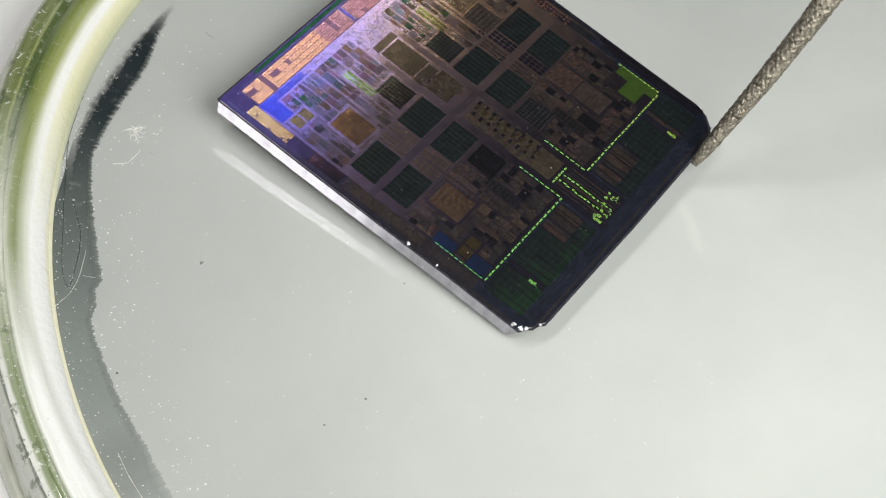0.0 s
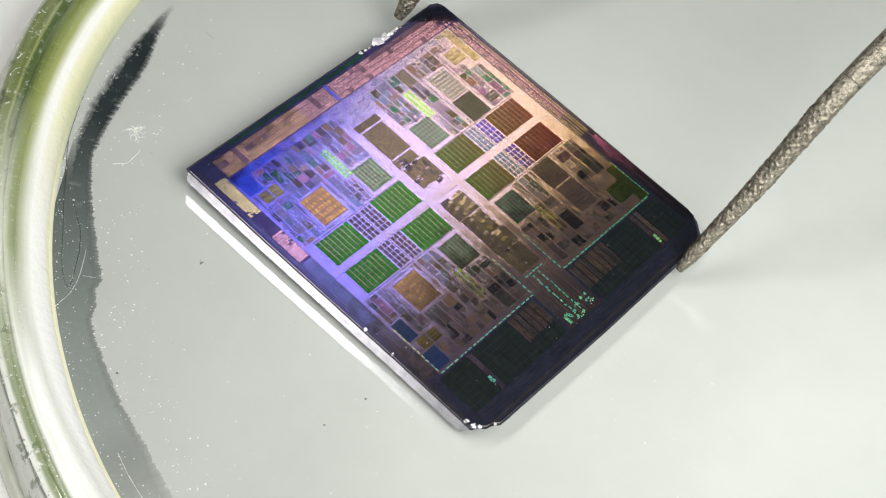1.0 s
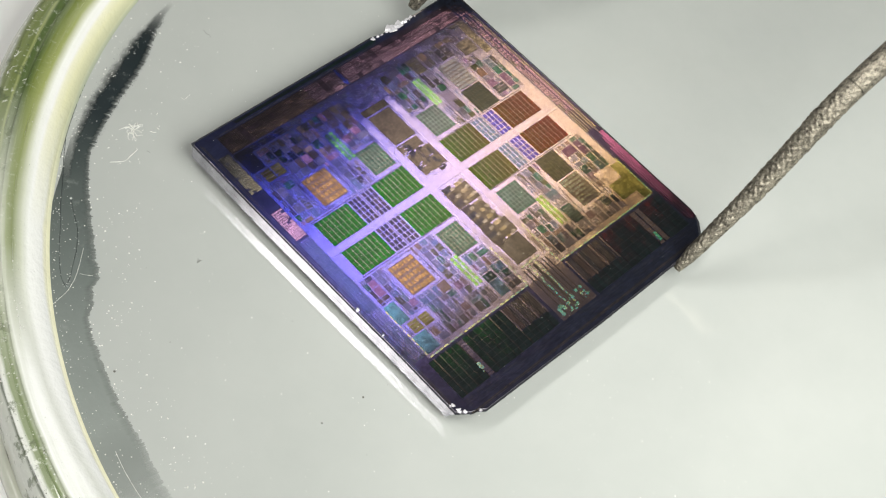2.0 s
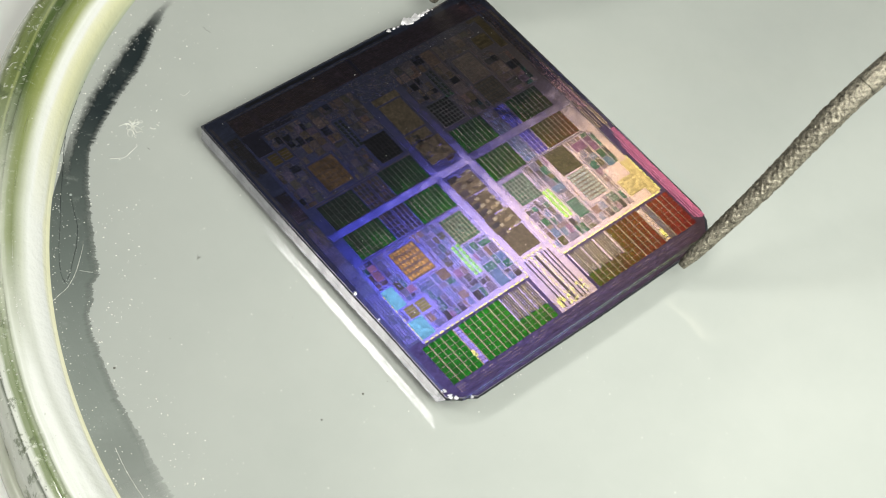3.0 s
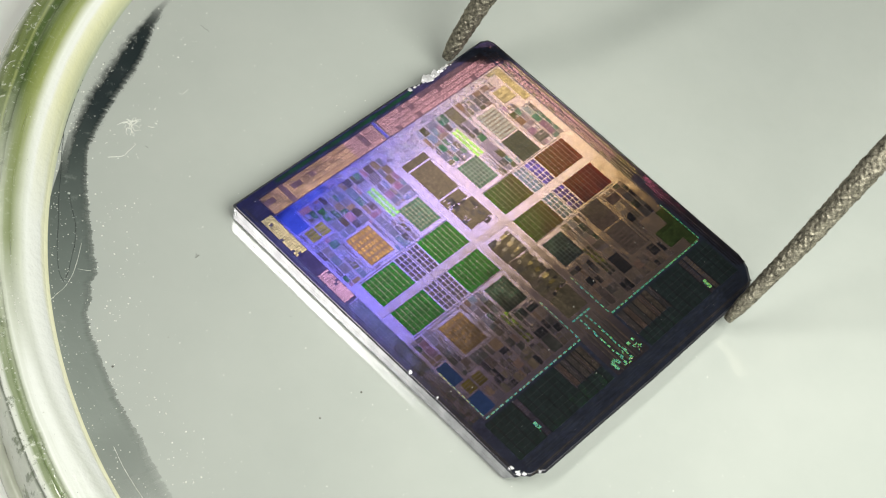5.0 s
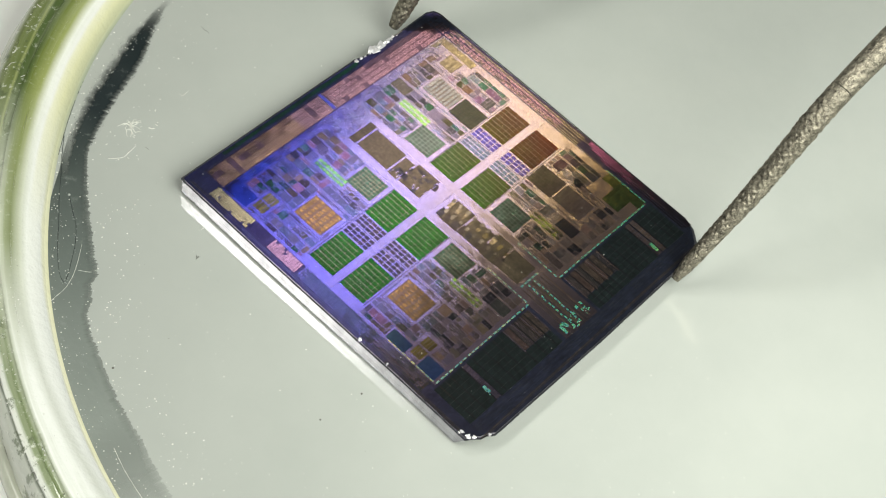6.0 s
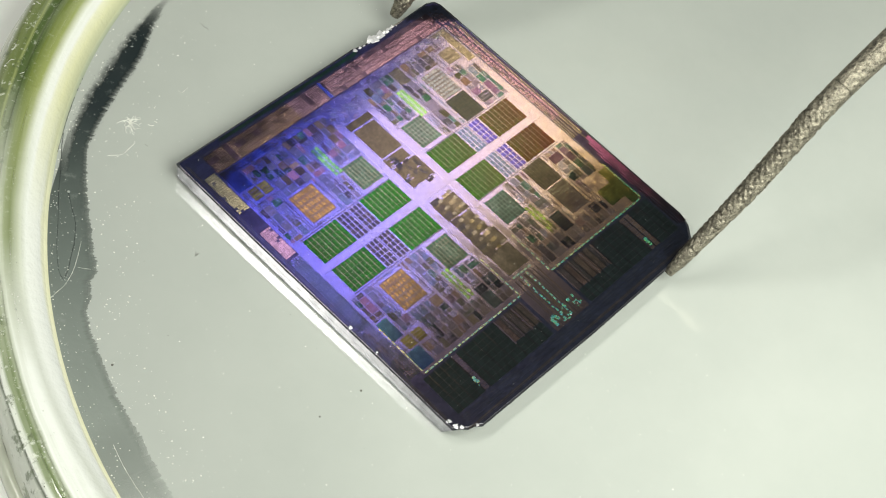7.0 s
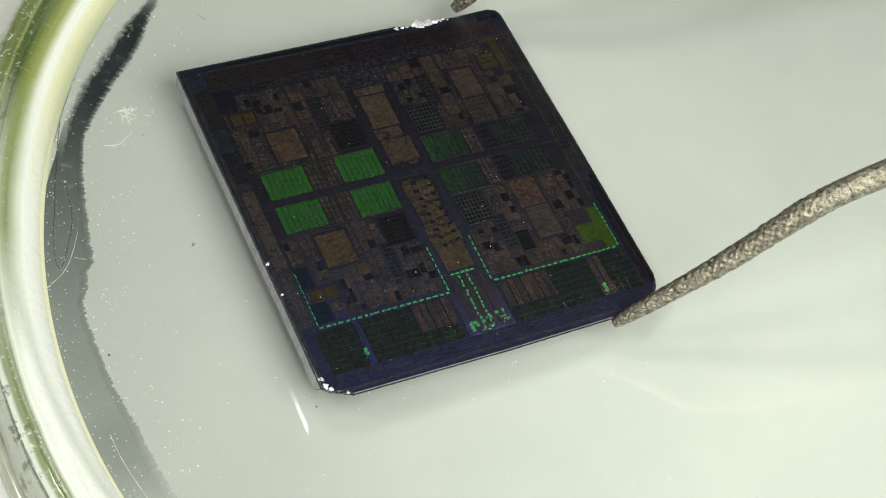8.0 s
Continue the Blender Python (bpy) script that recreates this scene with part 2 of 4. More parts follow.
    dirt = ramp(nt, noise_of(nt, 1700, 5.0, 0.7), (0.56, 0.0), (0.62, 1.0))
    dirt = calc(nt, "MULTIPLY", dirt, ramp(nt, across, (0.55, 0.0), (0.70, 0.7)))
    for amount, colour in ((streak, (0.46, 0.49, 0.36, 1)), (thread, (0.50, 0.52, 0.45, 1)), (dirt, (0.10, 0.13, 0.06, 1)), (scuff, (0.86, 0.87, 0.80, 1))):
        mix = nt.nodes.new("ShaderNodeMix")
        mix.data_type = "RGBA"
        mix.inputs[7].default_value = colour
        nt.links.new(amount, mix.inputs[0])
        nt.links.new(tone, mix.inputs[6])
        tone = mix.outputs[2]
    nt.links.new(tone, b.inputs["Base Color"])
    nt.links.new(ramp(nt, across, (0.3, 0.12), (0.9, 0.5)), b.inputs["Roughness"])
    nt.links.new(bump(nt, noise_of(nt, 3200, 6.0), 0.8, 0.00005), b.inputs["Normal"])
    nt.links.new(b.outputs[0], out.inputs[0])
    return m


def film_glaze():
    """A ragged film: black at one end, thinning along the ring to a faint grey veil; soft on its outer side.
    Its own coordinates: x the angle in degrees / 360, y from the outer side (0) to the inner side (1)."""
    m, nt, out = material("ragged_film")
    b = node(nt, "ShaderNodeBsdfPrincipled")
    sep = nt.nodes.new("ShaderNodeSeparateXYZ")
    nt.links.new(nt.nodes.new("ShaderNodeTexCoord").outputs["UV"], sep.inputs[0])
    fine = noise_of(nt, 2600, 5.0, 0.7)
    broad = noise_of(nt, 420, 3.0)
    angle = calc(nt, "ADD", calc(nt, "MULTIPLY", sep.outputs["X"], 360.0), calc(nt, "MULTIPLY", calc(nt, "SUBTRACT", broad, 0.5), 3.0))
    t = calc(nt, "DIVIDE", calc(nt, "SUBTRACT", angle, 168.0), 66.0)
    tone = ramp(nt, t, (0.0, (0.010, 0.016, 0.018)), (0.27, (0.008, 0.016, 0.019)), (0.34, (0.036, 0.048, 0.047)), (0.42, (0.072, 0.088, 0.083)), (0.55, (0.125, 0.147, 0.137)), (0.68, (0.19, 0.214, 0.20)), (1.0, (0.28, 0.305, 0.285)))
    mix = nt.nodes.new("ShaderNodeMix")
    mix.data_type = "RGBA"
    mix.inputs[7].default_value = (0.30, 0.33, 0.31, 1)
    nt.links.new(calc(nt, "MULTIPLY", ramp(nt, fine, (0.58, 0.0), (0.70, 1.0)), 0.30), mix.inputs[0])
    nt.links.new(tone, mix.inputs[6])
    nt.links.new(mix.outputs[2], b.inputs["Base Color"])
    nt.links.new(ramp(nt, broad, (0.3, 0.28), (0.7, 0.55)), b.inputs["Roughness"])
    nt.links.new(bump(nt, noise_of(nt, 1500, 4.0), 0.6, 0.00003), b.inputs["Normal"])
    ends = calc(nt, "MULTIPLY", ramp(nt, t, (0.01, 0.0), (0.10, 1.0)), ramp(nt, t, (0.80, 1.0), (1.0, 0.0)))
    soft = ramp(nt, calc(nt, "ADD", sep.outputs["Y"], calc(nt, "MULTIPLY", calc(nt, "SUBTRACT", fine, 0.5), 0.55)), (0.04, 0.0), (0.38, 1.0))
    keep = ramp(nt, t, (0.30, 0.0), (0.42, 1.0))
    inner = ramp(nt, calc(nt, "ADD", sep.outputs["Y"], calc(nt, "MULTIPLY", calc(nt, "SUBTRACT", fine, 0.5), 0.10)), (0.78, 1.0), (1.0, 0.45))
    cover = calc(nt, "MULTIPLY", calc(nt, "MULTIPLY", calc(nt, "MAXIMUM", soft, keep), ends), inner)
    clear = nt.nodes.new("ShaderNodeBsdfTransparent")
    mx = nt.nodes.new("ShaderNodeMixShader")
    nt.links.new(cover, mx.inputs[0])
    nt.links.new(clear.outputs[0], mx.inputs[1])
    nt.links.new(b.outputs[0], mx.inputs[2])
    nt.links.new(mx.outputs[0], out.inputs[0])
    return m


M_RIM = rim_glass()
M_RIM_PALE = surface("rim_pale_glass", (0.50, 0.53, 0.42), (0.80, 0.81, 0.74), 130, (0.05, 0.2), relief=0.00002, relief_scale=700, Coat_Weight=0.6)
M_GLAZE = film_glaze()
M_SMEAR = surface("matt_black", (0.008, 0.012, 0.014), (0.03, 0.04, 0.045), 3000, (0.4, 0.7), relief=0.00004)
M_LINT = surface("white_lint", (0.7, 0.7, 0.66), (0.9, 0.9, 0.86), 4000, (0.5, 0.7))
M_DUST = surface("dark_dust", (0.05, 0.05, 0.045), (0.15, 0.14, 0.12), 4000, (0.6, 0.8))
M_BUBBLE = surface("clear_droplet", (0.26, 0.29, 0.28), (0.42, 0.45, 0.43), 900, (0.02, 0.05), Specular_IOR_Level=0.8)
M_STEEL = surface("worn_steel", (0.05, 0.045, 0.037), (0.50, 0.455, 0.37), 8200, (0.34, 0.52), 0.88, relief=0.00009, relief_scale=11000)
M_SIDE = surface("sawn_silicon", (0.34, 0.33, 0.38), (0.60, 0.58, 0.64), 2500, (0.13, 0.18), 0.95, relief=0.000006, relief_scale=7000, stretch=(1, 1, 0.2))
M_FOOT = surface("dark_sawn_silicon", (0.05, 0.055, 0.055), (0.16, 0.17, 0.17), 2500, (0.42, 0.55), 0.3, relief=0.00001, relief_scale=6000, stretch=(1, 1, 0.2))
M_CHIP = surface("broken_silicon", (0.75, 0.73, 0.78), (0.95, 0.93, 0.96), 6000, (0.25, 0.4), 0.5)
DIM = ((0.045, 0.031, 0.023), (0.025, 0.021, 0.023), (0.047, 0.028, 0.023), (0.025, 0.022, 0.017), (0.017, 0.016, 0.020), (0.035, 0.026, 0.020))


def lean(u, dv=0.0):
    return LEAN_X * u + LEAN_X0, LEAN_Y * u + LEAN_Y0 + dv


TAIL = (*lean(0.35, -0.085), (0.0002, 0.0004, 0.0007), 0.22)
GLOW = ((*lean(0.06), (0.0004, 0.0006, 0.0070), 0.23, 0.0), (*lean(0.98), (0.0042, 0.0027, 0.0010), 0.24, 0.0))
LILAC = (TAIL, (*lean(0.08), (0.0016, 0.0022, 0.017), 0.17), (*lean(0.68), (0.016, 0.011, 0.013), 0.16), (*lean(0.25, 0.055), (0.0040, 0.0028, 0.0024), 0.24))
M_BORDER = iridescent("die_border", (0.5, 0.30, 0.85), centres=(0.8, 0.7, 0.35), gain=0.016, rough=0.21, cells=0.12, contrast=0.35, extra=((*lean(0.06), (0.0002, 0.0002, 0.0026), 0.25, 0.0),), base=((0.012, 0.014, 0.022), (0.010, 0.012, 0.021)))
M_FIELD = iridescent("metal_field", (1.0, 0.66, 1.0), centres=(0.92, 0.84, 0.28), gain=0.040, base=(0.007, 0.006, 0.009), cells=0.055, contrast=0.75, extra=LILAC + GLOW)
M_BUS = iridescent("bus_metal", (0.95, 0.64, 1.0), centres=(0.92, 0.84, 0.26), gain=0.038, rough=0.18, base=(0.007, 0.006, 0.010), cells=0.06, contrast=0.5, extra=LILAC + GLOW)
M_MEMORY = iridescent("memory_cells", (0.64, 0.52, 0.012), centres=(1.08, 0.39, 0.2), rough=0.160, stretch=0.45, gain=0.0165, base=(0.006, 0.010, 0.011), cells=0.08, contrast=0.35, extra=((-0.297, -0.145, (0.0002, 0.0016, 0.0), 0.112),))
M_GOLD = iridescent("gold_lines", (1.0, 0.76, 0.58), centres=(0.62, 0.60, 0.5), gain=0.034, rough=0.20)
M_LOGIC = iridescent("logic_cells", (0.48, 0.26, 0.56), (0.22, 0.26, 0.60), centres=(0.90, 0.78, 0.36), extra=((*lean(0.52), (0.0055, 0.0045, 0.0060), 0.18), (*lean(0.2, 0.07), (0.003, 0.002, 0.002), 0.27), (*lean(0.06), (0.0004, 0.0009, 0.0060), 0.24, 0.0), (*lean(0.98), (0.0026, 0.0017, 0.0006), 0.24, 0.0)), gain=0.025, cells=0.05, contrast=0.75, base=DIM)
M_LOGIC_BLUE = iridescent("blue_logic", (0.15, 0.28, 0.74), (0.28, 0.42, 0.66), centres=(0.82, 0.78, 0.34), extra=(TAIL, (*lean(0.52), (0.004, 0.0045, 0.0075), 0.18)), gain=0.034, cells=0.06, contrast=0.6, base=DIM)
M_LOGIC_RUST = iridescent("rust_logic", (0.62, 0.32, 0.18), (0.44, 0.28, 0.24), centres=(0.70, 0.62, 0.36), extra=((*lean(0.2), (0.005, 0.003, 0.004), 0.18), (*lean(0.2, 0.07), (0.004, 0.002, 0.0015), 0.27)), gain=0.024, cells=0.07, contrast=0.5, base=DIM)
M_LOGIC_ROSE = iridescent("rose_logic", (0.64, 0.27, 0.62), (0.46, 0.24, 0.46), centres=(0.66, 0.62, 0.40), extra=((*lean(0.25), (0.008, 0.003, 0.008), 0.18),), gain=0.026, cells=0.07, contrast=0.5, base=DIM)
M_LOGIC_PALE = iridescent("pale_logic", (0.55, 0.68, 0.85), (0.75, 0.66, 0.75), centres=(0.74, 0.66, 0.38), extra=(TAIL, (*lean(0.3), (0.006, 0.010, 0.014), 0.18)), gain=0.044, cells=0.08, contrast=0.5, base=DIM)
M_LOGIC_DARK = iridescent("dark_logic", (0.34, 0.26, 0.28), (0.20, 0.20, 0.30), extra=((*lean(0.2, 0.07), (0.003, 0.002, 0.0015), 0.27),), centres=(0.68, 0.70, 0.42), gain=0.022, cells=0.05, contrast=0.6, base=DIM)
M_LOGIC_OLIVE = iridescent("olive_logic", (0.44, 0.40, 0.13), (0.34, 0.28, 0.16), centres=(0.66, 0.64, 0.42), gain=0.022, cells=0.05, contrast=0.6, base=DIM)
M_PAD_BED = iridescent("pad_ground", (0.60, 0.30, 0.52), (0.55, 0.30, 0.55), centres=(0.60, 0.52, 0.34), extra=((*lean(0.2), (0.007, 0.004, 0.006), 0.18),), gain=0.018, cells=0.07, contrast=0.7, base=(0.012, 0.008, 0.012))
M_TEAL = iridescent("teal_cells", (0.16, 0.52, 0.42), (0.26, 0.50, 0.26), centres=(0.74, 0.62, 0.50), gain=0.028, cells=0.1, contrast=0.6)
M_ORANGE = iridescent("orange_cells", (0.95, 0.45, 0.12), (0.9, 0.5, 0.2), centres=(0.40, 0.42, 0.35), gain=0.043, cells=0.15, contrast=0.4, base=(0.046, 0.027, 0.015))
M_BLUE = iridescent("blue_cells", (0.14, 0.12, 1.0), centres=(0.6, 0.4, 0.25), gain=0.052)
M_PINK = iridescent("pad_cells", (1.0, 0.50, 0.62), centres=(0.56, 0.50, 0.44), extra=((*lean(0.2, 0.07), (0.016, 0.007, 0.005), 0.27),), rough=0.20, gain=0.074, cells=0.1, contrast=0.5)
M_PALE = iridescent("pale_pads", (1.0, 0.78, 0.46), centres=(0.28, 0.24, 0.16), extra=((*lean(0.1, 0.07), (0.022, 0.010, 0.005), 0.27),), rough=0.20, gain=0.076, cells=0.1, contrast=0.4)
M_PEACH = iridescent("peach_pads", (1.0, 0.56, 0.34), centres=(0.26, 0.22, 0.16), extra=((*lean(0.1, 0.07), (0.030, 0.011, 0.006), 0.27),), rough=0.20, gain=0.105, cells=0.1, contrast=0.4)
M_LIME = iridescent("bright_cells", (0.56, 1.0, 0.16), centres=(0.84, 0.62, 0.26), rough=0.20, gain=0.070)
M_BEIGE = iridescent("beige_metal", (0.95, 0.66, 0.34), centres=(0.94, 0.92, 0.6), rough=0.20, gain=0.055, cells=0.2, contrast=0.4, base=(0.022, 0.016, 0.008))
M_CORNER = iridescent("corner_metal", (0.95, 0.66, 0.34), centres=(0.94, 0.92, 0.6), rough=0.20, gain=0.060, cells=0.2, contrast=0.4, base=(0.010, 0.016, 0.004), extra=((-0.412, -0.065, (0.0006, 0.0014, 0.0001), 0.19), (-0.389, 0.167, (0.0008, 0.0018, 0.0002), 0.17)))
M_ROSE = iridescent("rose_pads", (1.0, 0.26, 0.46), centres=(1.04, 1.0, 0.98), rough=0.20, gain=0.050, cells=0.06, contrast=0.5)
M_EDGE = iridescent("green_edge", (0.06, 0.60, 0.22), centres=(0.5, 0.55, 0.4), rough=0.24, gain=0.020, cells=0.15, contrast=0.5)
M_YELLOW = iridescent("yellow_cells", (0.85, 0.66, 0.16), centres=(0.78, 0.74, 0.5), rough=0.20, gain=0.036, base=(0.022, 0.015, 0.004))
M_ORCHID = iridescent("orchid_pads", (1.0, 0.52, 0.95), centres=(0.24, 0.20, 0.14), rough=0.20, gain=0.060, cells=0.1, contrast=0.5)
M_TRENCH = iridescent("dark_trench", (0.20, 0.16, 0.14), centres=(0.62, 0.58, 0.46), gain=0.008, base=(0.004, 0.004, 0.004))
M_CYAN = iridescent("cyan_cells", (0.30, 0.60, 1.0), centres=(0.46, 0.28, 0.16), gain=0.050, cells=0.07, contrast=0.5, base=(0.004, 0.007, 0.018), extra=((*lean(0.1, 0.09), (0.0003, 0.0007, 0.0026), 0.18),))
M_WIRE = iridescent("fine_wires", (0.90, 0.62, 0.62), centres=(0.62, 0.58, 0.46), gain=0.026, rough=0.20, base=(0.018, 0.019, 0.021), extra=((*lean(0.2), (0.008, 0.006, 0.007), 0.18),))
M_BROWN = iridescent("brown_cells", (0.62, 0.44, 0.32), (0.48, 0.36, 0.28), centres=(0.66, 0.66, 0.50), gain=0.028, cells=0.06, contrast=0.4, rough=0.20, base=(0.038, 0.029, 0.021))
M_DASH = iridescent("guard_dash", (1.0, 0.86, 0.34), centres=(0.84, 0.80, 0.45), gain=0.105, rough=0.23, base=(0.002, 0.012, 0.006), extra=((*lean(0.80, 0.09), (0.0008, 0.010, 0.0020), 0.22), (*lean(0.10, 0.09), (0.0005, 0.0035, 0.014), 0.21), (-0.405, -0.065, (0.0012, 0.010, 0.0015), 0.20), (-0.30, -0.072, (0.001, 0.006, 0.003), 0.17), (-0.39, 0.165, (0.016, 0.014, 0.001), 0.20), (-0.30, 0.158, (0.0006, 0.016, 0.004), 0.20)))


# ---- mesh helpers ----
def part(name, bm, mat, parent=None, label=""):
    me = bpy.data.meshes.new(name)
    bm.to_mesh(me)
    bm.free()
    me.materials.append(mat)
    ob = new(name, me)
    ob.parent = parent
    if label:
        tagged(ob, label)
    return ob


def box(bm, x0, x1, y0, y1, z0, z1):
    v = [bm.verts.new((x * MM, y * MM, z * MM)) for z in (z0, z1) for y in (y0, y1) for x in (x0, x1)]
    for f in ((0, 2, 3, 1), (4, 5, 7, 6), (0, 1, 5, 4), (2, 6, 7, 3), (0, 4, 6, 2), (1, 3, 7, 5)):
        bm.faces.new([v[i] for i in f])


def lathe(profile, cx, cy, steps=360, wobble=0.0, seed=3):
    """An open band turned about an upright axis; wobble: uneven edges in mm. The ring grows wider on its far side."""
    bm = bmesh.new()
    lay_uv = bm.loops.layers.uv.new("ring")
    rings = []
    for j, (r, z) in enumerate(profile):
        ring = []
        for i in range(steps + 1):
            a = 2 * math.pi * i / steps
            w = wobble * (noise.noise(Vector((math.cos(a) * 40 + j * 3, math.sin(a) * 40, seed))) + 0.5 * noise.noise(Vector((math.cos(a) * 160, math.sin(a) * 160 + j * 5, seed))))
            turn = abs((math.degrees(a) - 130 + 180) % 360 - 180)
            w += 0.42 * max(0.0, min(1.0, (78 - turn) / 30)) * max(0.0, r - RAD - 0.7)
            ring.append(bm.verts.new(((cx + (r + w) * math.cos(a)) * MM, (cy + (r + w) * math.sin(a)) * MM, (z + 0.3 * min(w, 0.1)) * MM)))
        rings.append(ring)
    for j in range(len(rings) - 1):
        for i in range(steps):
            f = bm.faces.new((rings[j][i], rings[j][i + 1], rings[j + 1][i + 1], rings[j + 1][i]))
            f.smooth = True
            for loop, (di, dj) in zip(f.loops, ((0, 0), (1, 0), (1, 1), (0, 1))):
                loop[lay_uv].uv = ((i + di) / steps, (profile[j + dj][0] - RAD) / 2.0)
    return bm


# ---- table and dish ----
bm = bmesh.new()
box(bm, -400, 400, -400, 400, -11.2, -1.2)
tagged(part("table", bm, M_TABLE), "plain white smooth table top under the glass dish", "table", kind="structure")
dish = new("petri_dish")
tagged(dish, "small round glass dish with scratched rim and pale floor", "dish")
bm = bmesh.new()
bmesh.ops.create_circle(bm, cap_ends=True, radius=(RAD + 0.02) * MM, segments=360)
low = bmesh.ops.extrude_face_region(bm, geom=bm.faces[:])["geom"]
bmesh.ops.translate(bm, verts=[g for g in low if isinstance(g, bmesh.types.BMVert)], vec=(0, 0, -0.9 * MM))
bmesh.ops.recalc_face_normals(bm, faces=bm.faces)
bmesh.ops.translate(bm, verts=bm.verts, vec=(CX * MM, CY * MM, 0))
part("dish_floor", bm, M_FLOOR, dish, "pale grey glossy dish floor")
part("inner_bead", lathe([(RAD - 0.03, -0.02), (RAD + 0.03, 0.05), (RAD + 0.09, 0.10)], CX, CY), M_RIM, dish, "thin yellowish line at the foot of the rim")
part("inner_wall", lathe([(RAD + 0.09, 0.10), (RAD + 0.20, 0.26), (RAD + 0.36, 0.42), (RAD + 0.54, 0.55), (RAD + 0.66, 0.62)], CX, CY), M_RIM, dish, "curved inner wall, its bright reflection painted white")
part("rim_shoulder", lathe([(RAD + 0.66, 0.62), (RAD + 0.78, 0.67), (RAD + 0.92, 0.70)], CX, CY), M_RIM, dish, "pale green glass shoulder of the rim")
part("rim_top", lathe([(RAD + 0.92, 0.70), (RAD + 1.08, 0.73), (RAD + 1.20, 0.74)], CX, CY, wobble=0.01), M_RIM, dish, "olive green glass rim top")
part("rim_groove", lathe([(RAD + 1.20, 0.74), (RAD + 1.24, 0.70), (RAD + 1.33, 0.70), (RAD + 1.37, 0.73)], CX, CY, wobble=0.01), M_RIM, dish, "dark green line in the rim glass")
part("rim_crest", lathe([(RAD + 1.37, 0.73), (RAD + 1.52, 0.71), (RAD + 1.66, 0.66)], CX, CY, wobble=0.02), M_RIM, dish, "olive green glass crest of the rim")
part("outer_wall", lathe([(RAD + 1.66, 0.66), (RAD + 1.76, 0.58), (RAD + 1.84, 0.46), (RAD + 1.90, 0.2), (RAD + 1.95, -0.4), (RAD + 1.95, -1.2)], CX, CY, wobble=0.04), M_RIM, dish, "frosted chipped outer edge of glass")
part("foot_ring", lathe([(RAD + 1.95, -0.75), (RAD + 2.10, -0.70), (RAD + 2.22, -0.78), (RAD + 2.26, -1.2)], CX, CY), M_RIM_PALE, dish, "thin clear foot ring")


# the film's inner and outer edges: angle, millimetres in from the foot of the rim
FILM_IN = ((168, 0.92), (172.6, 1.08), (177, 1.28), (180, 1.26), (184.4, 1.05), (188, 0.90), (190.5, 0.78), (195.9, 0.98), (199.9, 1.15), (205.6, 1.29), (206.4, 1.08), (208.3, 1.05), (209.6, 0.86),
           (212, 0.87), (215, 0.97), (218.7, 1.02), (223.8, 1.17), (234, 1.07))
FILM_OUT = ((168, 0.80), (171.0, 0.72), (174.3, 0.58), (179.5, 0.42), (184, 0.25), (188, 0.16), (193.5, 0.12), (197, -0.01), (234, -0.01))


def along(table, a):
    for (a0, v0), (a1, v1) in zip(table, table[1:]):
        if a <= a1:
            return v0 + (v1 - v0) * max(0.0, (a - a0) / (a1 - a0))
    return table[-1][1]


def round_strip(name, a0, a1, z, ragged, seed, label, steps, pieces):
    """A ragged film along the foot of the rim, between two angles, 0.01 mm thick, in stretches."""
    thing = tagged(new(name), label, "residue")
    for k in range(pieces):
        film_stretch(thing, a0 + (a1 - a0) * k / pieces, a0 + (a1 - a0) * (k + 1) / pieces, z, ragged, seed, steps // pieces)


def film_stretch(thing, a0, a1, z, ragged, seed, steps):
    bm = bmesh.new()
    lay_uv = bm.loops.layers.uv.new("film")
    rows = []
    for i in range(steps + 1):
        deg = a0 + (a1 - a0) * i / steps
        a = radians(deg)
        teeth = ragged * (noise.noise(Vector((deg * 0.8, seed, 0))) * 0.5 + noise.noise(Vector((deg * 2.5, seed, 4))) * 0.8 + noise.noise(Vector((deg * 7.5, seed, 8))) * 0.9)
        r_out = RAD - along(FILM_OUT, deg)
        r_in = RAD - along(FILM_IN, deg) - teeth
        rows.append([(bm.verts.new(((CX + r * math.cos(a)) * MM, (CY + r * math.sin(a)) * MM, (z + up) * MM)), (deg / 360, s_))
                     for s_, up in ((0, 0.0), (0, 0.010), (0.5, 0.010), (1, 0.010), (1, 0.0)) for r in (r_out + (r_in - r_out) * s_,)])
    for p, q in zip(rows[:-1], rows[1:]):
        for k in range(4):
            ends = (p[k], q[k], q[k + 1], p[k + 1])
            f = bm.faces.new([c[0] for c in ends])
            for loop, c in zip(f.loops, ends):
                loop[lay_uv].uv = c[1]
    bmesh.ops.recalc_face_normals(bm, faces=bm.faces)
    part("film_stretch", bm, M_GLAZE, thing)


round_strip("grey_film", 190.0, 234, 0.003, 0.075, 2.0, "grey ragged film along the rim", 702, 3)
round_strip("black_smear", 168.0, 190.0, 0.003, 0.10, 5.0, "black feathered smear on the dish floor", 700, 2)

# ---- the die ----
W, H, DT = 0.992, 1.087, 0.55


def uv(u, v):
    """Millimetres on the die, from its centre, for shares of 10.53 mm from its first corner."""
    return (u - 0.486) * 10.527, (0.5435 - v) * 10.527


